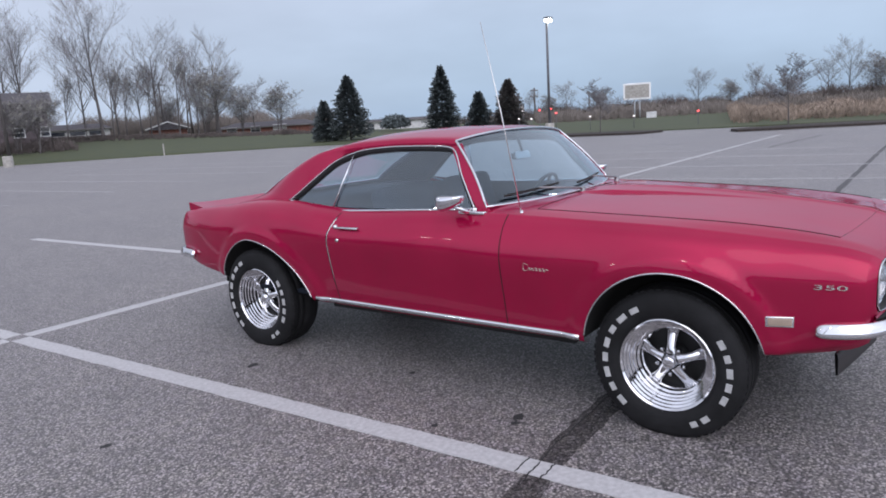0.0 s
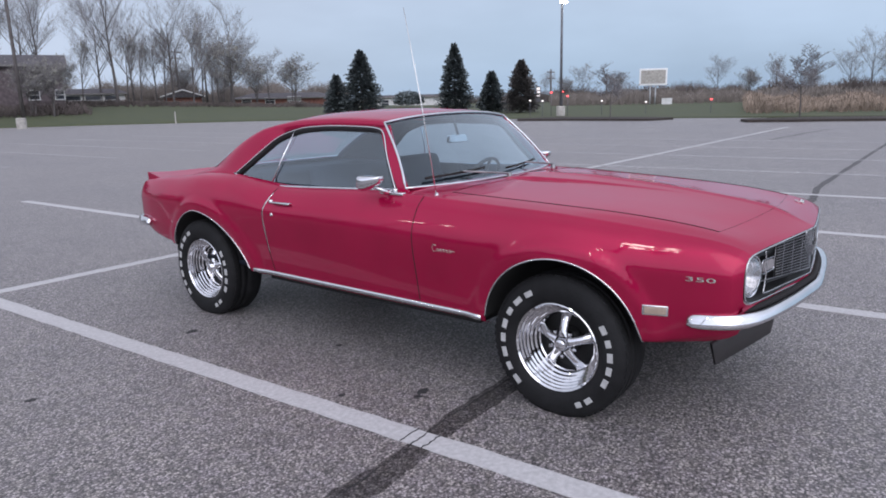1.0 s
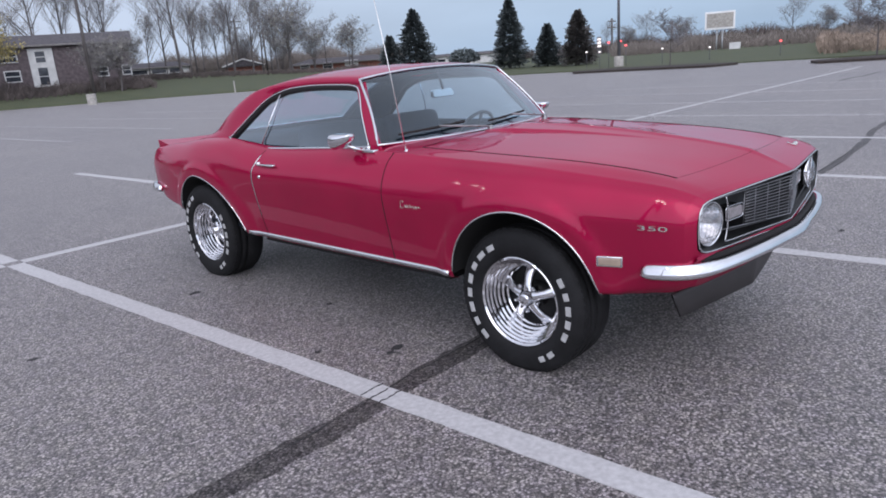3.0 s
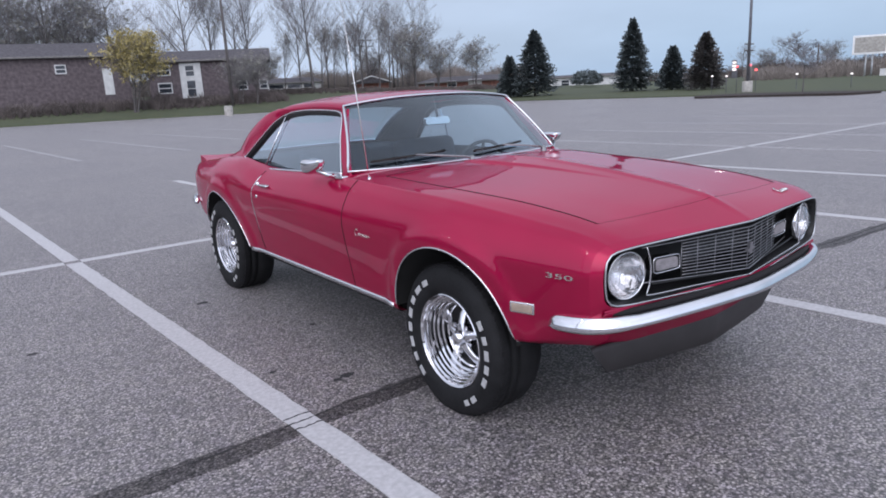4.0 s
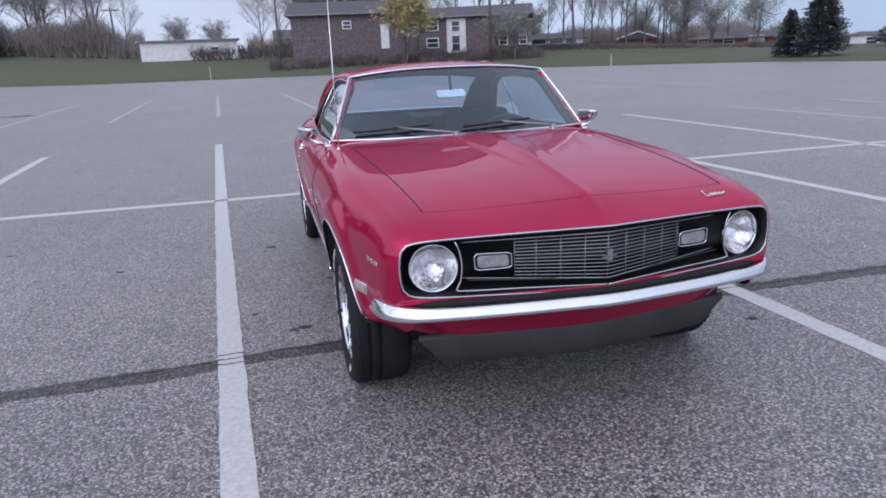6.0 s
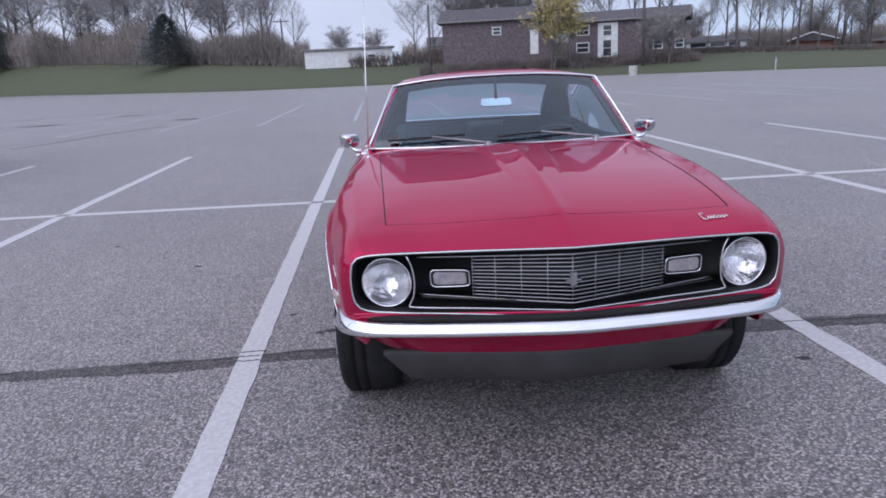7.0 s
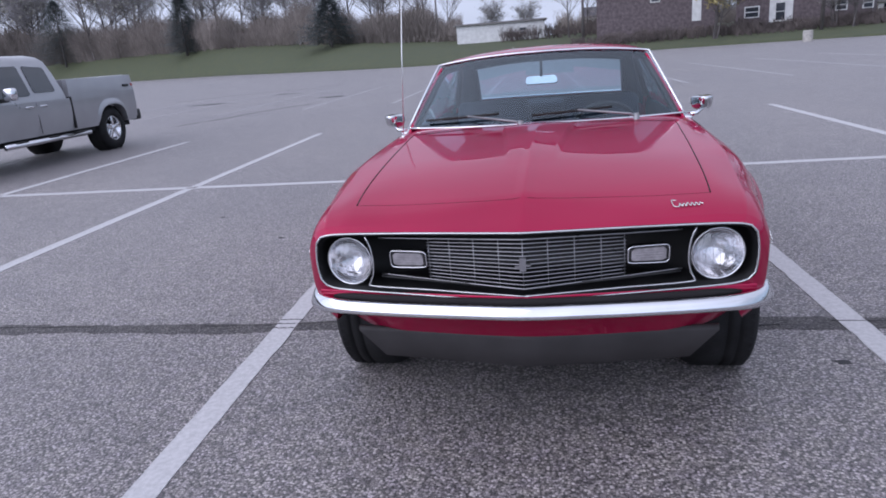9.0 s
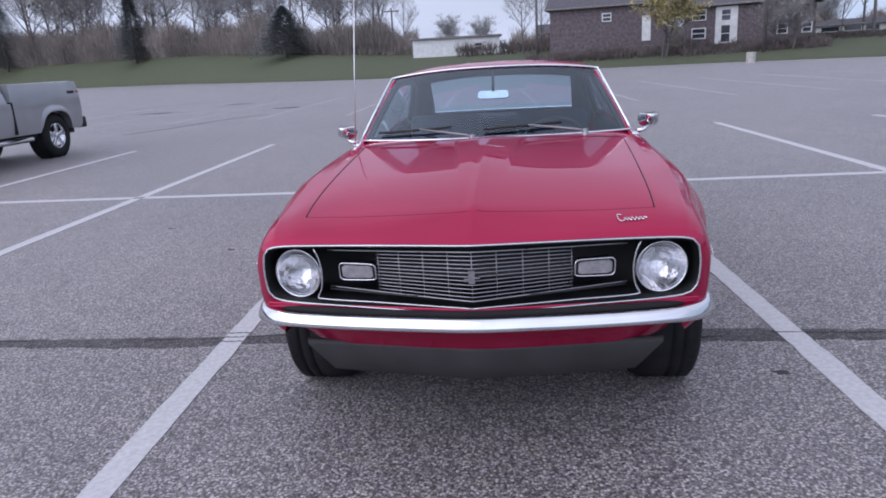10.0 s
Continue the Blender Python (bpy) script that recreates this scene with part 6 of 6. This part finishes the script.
def lamp_post(x, y, z, height, heads=1, turn=0.0):
    t = thing("lamp_post", "tall grey steel car park lamp post, lamp lit" if heads == 1 else "tall grey steel lamp post with two lit lamps", "lamp post", (x, y, z), turn, "lamp posts")
    bm = revolve(bmesh.new(), [(0.0, 0.30), (0.62, 0.30), (0.66, 0.26), (0.66, 0.0)], 24, "z")
    part("base", bm, CONCRETE, t, "round concrete base")
    part("pole", tubed([(0, 0, 0.6), (0, 0, height)], [0.095, 0.07], sides=10), STEEL, t)
    for k in range(heads):
        m = Matrix.Rotation(math.pi * k, 4, "Z")
        reach = 0.0 if heads == 1 else 0.45
        part("arm", tubed([m @ Vector((0, 0, height - 0.1)), m @ Vector((0.12 + reach, 0, height - 0.02))], 0.035, sides=8), STEEL, t)
        head = part("lamp_head", boxed(reach - 0.05, reach + 0.50, -0.2, 0.2, height - 0.04, height + 0.10, 0.03, m), STEEL, t)
        part("lens", boxed(reach, reach + 0.45, -0.16, 0.16, height - 0.20, height - 0.042, 0.0, m), LAMP_GLOW, head, "glowing lens", smooth=False)
    return t


lamp_post(38.6, 21.2, 0.1, 7.5)
lamp_post(-17.2, 15.4, 0.0, 11.5, 2, 40)
lamp_post(-8.8, 0.2, 0.0, 9.0, 2, 0)


def utility_pole(x, y, height, arms=1, label="wooden utility pole with crossarm"):
    t = thing("utility_pole", label, "utility pole", (x, y, ground_z(x, y) - 0.1), group="utility poles")
    part("pole", tubed([(0, 0, 0), (0, 0, height)], [0.17, 0.12], sides=8), BARK, t)
    for k in range(arms):
        z = height - 0.5 - 0.9 * k
        arm = part("crossarm", boxed(-1.1, 1.1, -0.06, 0.06, z, z + 0.14), BARK, t, smooth=False)
        for q in (-0.95, -0.45, 0.45, 0.95):
            part("insulator", revolve(bmesh.new(), [(0.14, 0.0), (0.14, 0.05), (0.0, 0.06)], 8, "z"), GALV, arm).location = (q, 0, z + 0.14)
    return t


for eye, az, dist, h, arms in ((EYE_A, 32.2, 112, 8.2, 2), (EYE_A, 34.2, 120, 7.0, 1), (EYE_A, 21.7, 71, 13.0, 0), (EYE_D, -10.6, 105, 6.6, 1), (EYE_A, 61.6, 110, 5.2, 2), (EYE_A, 66.0, 140, 5.0, 1), (EYE_D, 0.9, 80, 7.2, 0)):
    x, y = place(eye, az, dist)
    utility_pole(x, y, h, arms, "wooden utility pole with crossarm" if arms else "plain dark wooden pole")

# billboard
x, y = place(EYE_A, 69.5, 74)
bb = thing("billboard", "white-framed roadside sign board on two posts", "billboard", (x, y, 0.2), -69.5)
part("panel", boxed(-1.35, 1.35, -0.12, 0.12, 2.05, 3.70, 0.02), WHITE_PAINT, bb, "white frame", smooth=False)
part("face", boxed(-1.18, 1.18, -0.14, -0.121, 2.22, 3.53), CONCRETE, bb, "blank beige grey face", smooth=False)
for q in (-0.25, 0.25):
    part("post", tubed([(q, 0, -0.3), (q, 0, 2.06)], 0.07, sides=8), GALV, bb)
part("reader_board", boxed(0.9, 1.9, -0.1, 0.1, 0.1, 0.75, 0.01), SIDING, bb, smooth=False)

# lit fuel-station sign and lights far across the road
x, y = place(EYE_A, 60.6, 120)
st = thing("roadside_sign", "lit white and red roadside sign tower", "sign", (x, y, 0.2), -60)
part("tower", boxed(-0.35, 0.35, -0.2, 0.2, 0, 2.9), STEEL, st, smooth=False)
for k in range(3):
    part("panel", boxed(-0.28, 0.28, -0.24, -0.201, 1.3 + k * 0.52, 1.66 + k * 0.52), SIGN_GLOW, st, "lit panel", smooth=False)
for az, el, col in ((61.6, 0.15, RED_GLOW), (62.5, 0.2, RED_GLOW), (62.9, -0.15, RED_GLOW), (59.9, -0.45, SIGN_GLOW), (60.9, -0.5, SIGN_GLOW), (69.0, -0.75, SIGN_GLOW), (65.6, -0.6, SIGN_GLOW), (73.8, -0.65, RED_GLOW)):
    x, y = place(EYE_A, az, 48)
    z = max(0.5, 1.44 + 48 * math.tan(radians(el)))
    t = thing("signal_light", "small distant lit signal lamp on a post", "traffic light", (x, y, 0.1), -az, group="distant lights")
    part("post", tubed([(0, 0.1, -0.2), (0, 0.1, z)], 0.02, sides=6), STEEL, t)
    part("lens", boxed(-0.07, 0.07, -0.03, 0.07, z - 0.045, z + 0.045, 0.015), col, t, "lit lens")

# white bollards and litter at the grass edge
for eye, az, dist, r, h in ((EYE_B, 19.25, 59.5, 0.34, 0.75), (EYE_D, 27.0, 58, 0.05, 0.9), (EYE_D, -4.6, 70, 0.04, 1.2)):
    x, y = place(eye, az, dist)
    bm = revolve(bmesh.new(), [(-0.1, r), (h - 0.04, r), (h, r * 0.85), (h, 0.0)], 20, "z")
    bmesh.ops.translate(bm, verts=bm.verts, vec=(x, y, 0.05))
    single("bollard" if r > 0.1 else "marker_post", bm, CONCRETE, "pale concrete post at the edge of the grass", "post", smooth=True, sharp=40)


# ---- silver pickup in a bay beyond the lines ----
def pickup():
    t = thing("pickup_truck", "silver grey extended-cab pickup truck parked in a bay", "truck", (-9.50, 0.25, 0), 2.0)
    G = material("dark_truck_glass", (0.02, 0.025, 0.03), 0.05, vary=0.1, coat=0.8)
    wx, ya, yf2, R = 0.95, 9.29, 5.60, 0.42

    # lower body flanks with wheel openings
    def flank_panel(side):
        ys = np.linspace(4.55, 10.15, 113)
        rows = []
        for y in ys:
            top = 1.06 + 0.02 * (y - 4.6) if y < 5.6 else 1.10 if y < 8.12 else 1.43
            low = 0.52
            for c, r in ((yf2, 0.49), (ya, 0.47)):
                if abs(y - c) < r:
                    low = max(low, 0.42 + (r**2.6 - abs(y - c) ** 2.6) ** (1 / 2.6))
            row = []
            for k in range(13):
                f = k / 12
                z = low + (top - low) * f
                bul = 0.05 * math.sin(math.pi * min(1, max(0, (z - 0.45) / 1.0)))
                lip = 0.03 if low > 0.53 and f < 0.12 else 0
                row.append((side * (wx - 0.05 + bul + lip), y, z))
            row += [(side * (wx - 0.14), y, top), (side * (wx - 0.14), y, low)]
            rows.append(row)
        bm = bmesh.new()
        vs = grid_mesh(bm, rows, closed_v=True)
        bm.faces.new(vs[0]), bm.faces.new(list(reversed(vs[-1])))
        return bm

    body = part("body", flank_panel(1), SILVER_PAINT, t, "silver painted bodywork", sharp=50)
    part("side_panel", flank_panel(-1), SILVER_PAINT, t, sharp=50)
    part("chassis", boxed(-0.80, 0.80, 4.7, 10.0, 0.42, 0.62), UNDER, t, smooth=False)
    part("hood", boxed(-0.86, 0.86, 4.56, 5.95, 0.98, 1.14, 0.05), SILVER_PAINT, t)
    part("front_panel", boxed(-0.88, 0.88, 4.50, 4.62, 0.55, 1.08, 0.04), BLACK, t, "dark front grille")
    part("front_bumper", boxed(-0.93, 0.93, 4.40, 4.58, 0.45, 0.68, 0.05), CHROME, t)
    part("bed_floor", boxed(-0.82, 0.82, 8.14, 10.08, 0.80, 0.84), UNDER, t, smooth=False)
    part("bed_front", boxed(-0.84, 0.84, 8.12, 8.17, 0.84, 1.43), SILVER_PAINT, t, smooth=False)
    tg = part("tailgate", boxed(-0.80, 0.80, 10.06, 10.14, 0.72, 1.44, 0.02), SILVER_PAINT, t)
    part("handle", boxed(-0.12, 0.12, 10.13, 10.16, 1.18, 1.25, 0.01), BLACK, tg)
    part("rear_bumper", boxed(-0.92, 0.92, 10.10, 10.30, 0.50, 0.72, 0.03), BLACK, t, "black step bumper")
    # cab
    rows = []
    for y0, y1, z, w in ((5.62, 8.10, 1.06, 0.93), (5.95, 8.06, 1.25, 0.90), (6.35, 7.98, 1.55, 0.82), (6.62, 7.90, 1.76, 0.76), (6.80, 7.80, 1.84, 0.70), (6.95, 7.65, 1.875, 0.60)):
        rows.append([(-w, y0 + 0.10, z), (-w * 0.8, y0, z), (w * 0.8, y0, z), (w, y0 + 0.10, z), (w, y1 - 0.06, z), (w * 0.9, y1, z), (-w * 0.9, y1, z), (-w, y1 - 0.06, z)])
    bm = bmesh.new()
    vs = grid_mesh(bm, rows, closed_v=True)
    bm.faces.new(vs[-1])
    part("cab", bm, SILVER_PAINT, t, sharp=35)

    def cab_x(z):
        return float(np.interp(z, [1.06, 1.25, 1.55, 1.76, 1.84], [0.93, 0.90, 0.82, 0.76, 0.70]))

    for side in (1, -1):
        for name, poly in (("front_side_window", [(6.22, 1.20), (7.17, 1.20), (7.12, 1.70), (6.72, 1.70)]), ("rear_side_window", [(7.27, 1.24), (7.80, 1.24), (7.74, 1.66), (7.24, 1.70)])):
            bm = bmesh.new()
            ring = []
            for k in range(4):
                a, b2 = poly[k], poly[(k + 1) % 4]
                for f in (0.06, 0.35, 0.65, 0.94):
                    y, z = a[0] + (b2[0] - a[0]) * f, a[1] + (b2[1] - a[1]) * f
                    ring.append((y, z))
            o1 = [bm.verts.new((side * (cab_x(z) + 0.012), y, z)) for y, z in ring]
            o2 = [bm.verts.new((side * (cab_x(z) - 0.03), y, z)) for y, z in ring]
            bm.faces.new(o1)
            for k in range(16):
                bm.faces.new((o1[k], o1[(k + 1) % 16], o2[(k + 1) % 16], o2[k]))
            part(name, bm, G, t, "dark tinted side window", smooth=False)
        bx = wx - 0.005
        for y in (7.21, 6.05):
            part("door_seam", tubed([(side * (wx - 0.006), y, z) for z in (0.56, 0.8, 1.08)], 0.006, sides=5), GAP, t)
        part("cab_seam", boxed(min(side * 0.80, side * 0.952), max(side * 0.80, side * 0.952), 8.085, 8.13, 0.55, 1.12), GAP, t, smooth=False)
        for y in (7.02, 7.36):
            part("door_handle", boxed(min(side * 0.93, side * 0.975), max(side * 0.93, side * 0.975), y - 0.09, y + 0.09, 1.00, 1.035, 0.01), CHROME, t)
        mir = part("door_mirror", boxed(min(side * 1.0, side * 1.20), max(side * 1.0, side * 1.20), 6.42, 6.56, 1.16, 1.36, 0.04), CHROME, t, "chrome capped door mirror")
        part("arm", boxed(min(side * 0.86, side * 1.04), max(side * 0.86, side * 1.04), 6.44, 6.52, 1.14, 1.20, 0.01), BLACK, mir)
        board = part("running_board", tubed([(side * 0.99, 6.25, 0.44), (side * 0.99, 8.40, 0.44)], 0.045, sides=10), CHROME, t, "chrome tubular step")
        for y in (6.6, 7.4, 8.1):
            part("step_pad", boxed(min(side * 0.95, side * 1.035), max(side * 0.95, side * 1.035), y - 0.14, y + 0.14, 0.478, 0.492), BLACK, board, smooth=False)
        lens = part("tail_lamp", boxed(min(side * 0.80, side * 0.935), max(side * 0.80, side * 0.935), 10.06, 10.165, 0.86, 1.26, 0.02), TAIL_LENS, t, "red tail lamp")
        part("badge", boxed(min(side * 0.93, side * 0.955), max(side * 0.93, side * 0.955), 9.80, 9.98, 1.20, 1.25), BLACK, t, "dark plain badge", smooth=False)
        part("headlamp", boxed(min(side * 0.66, side * 0.92), max(side * 0.66, side * 0.92), 4.49, 4.60, 0.82, 1.02, 0.03), LENS_CLEAR, t)
        for y in (yf2, ya):
            w = part("wheel", revolve(bmesh.new(), [(0.0, 0.0), (0.0, 0.05), (-0.02, 0.07), (-0.03, 0.10)], 20), ALLOY, t, "five-spoke alloy wheel")
            w.matrix_basis = Matrix.Translation((side * 0.90, y, R)) @ (Matrix.Identity(4) if side > 0 else Matrix.Rotation(math.pi, 4, "Z"))
            part("tyre", revolve(bmesh.new(), [(-0.02, 0.235), (0.01, 0.25), (0.02, 0.30), (0.01, 0.372), (-0.02, 0.402), (-0.05, R), (-0.19, R), (-0.22, 0.40), (-0.25, 0.30), (-0.24, 0.24)], 40), RUBBER, w)
            part("rim", revolve(bmesh.new(), [(-0.012, 0.24), (0.0, 0.236), (-0.02, 0.222), (-0.10, 0.215), (-0.14, 0.0)], 40), ALLOY, w)
            for k in range(5):
                part("spoke", boxed(-0.05, -0.008, 0.04, 0.232, -0.035, 0.035, 0.008, Matrix.Rotation(2 * math.pi * k / 5 + 0.3, 4, "X")), ALLOY, w)
            part("wheel_well", revolve(bmesh.new(), [(-0.30, 0.0), (-0.30, 0.46), (-0.05, 0.46)], 24), UNDER, w)
    bm = bmesh.new()
    rows = [[(-0.72 * f, y, z) for f in (1, 0.5, 0, -0.5, -1)] for y, z in ((5.98, 1.24), (6.30, 1.50), (6.60, 1.74))]
    grid_mesh(bm, rows)
    part("windscreen", bm, G, t)
    part("rear_window", boxed(-0.62, 0.62, 8.02, 8.06, 1.30, 1.62, 0.0, Matrix.Translation((0, 0, 0))), G, t, smooth=False)
    return t


pickup()
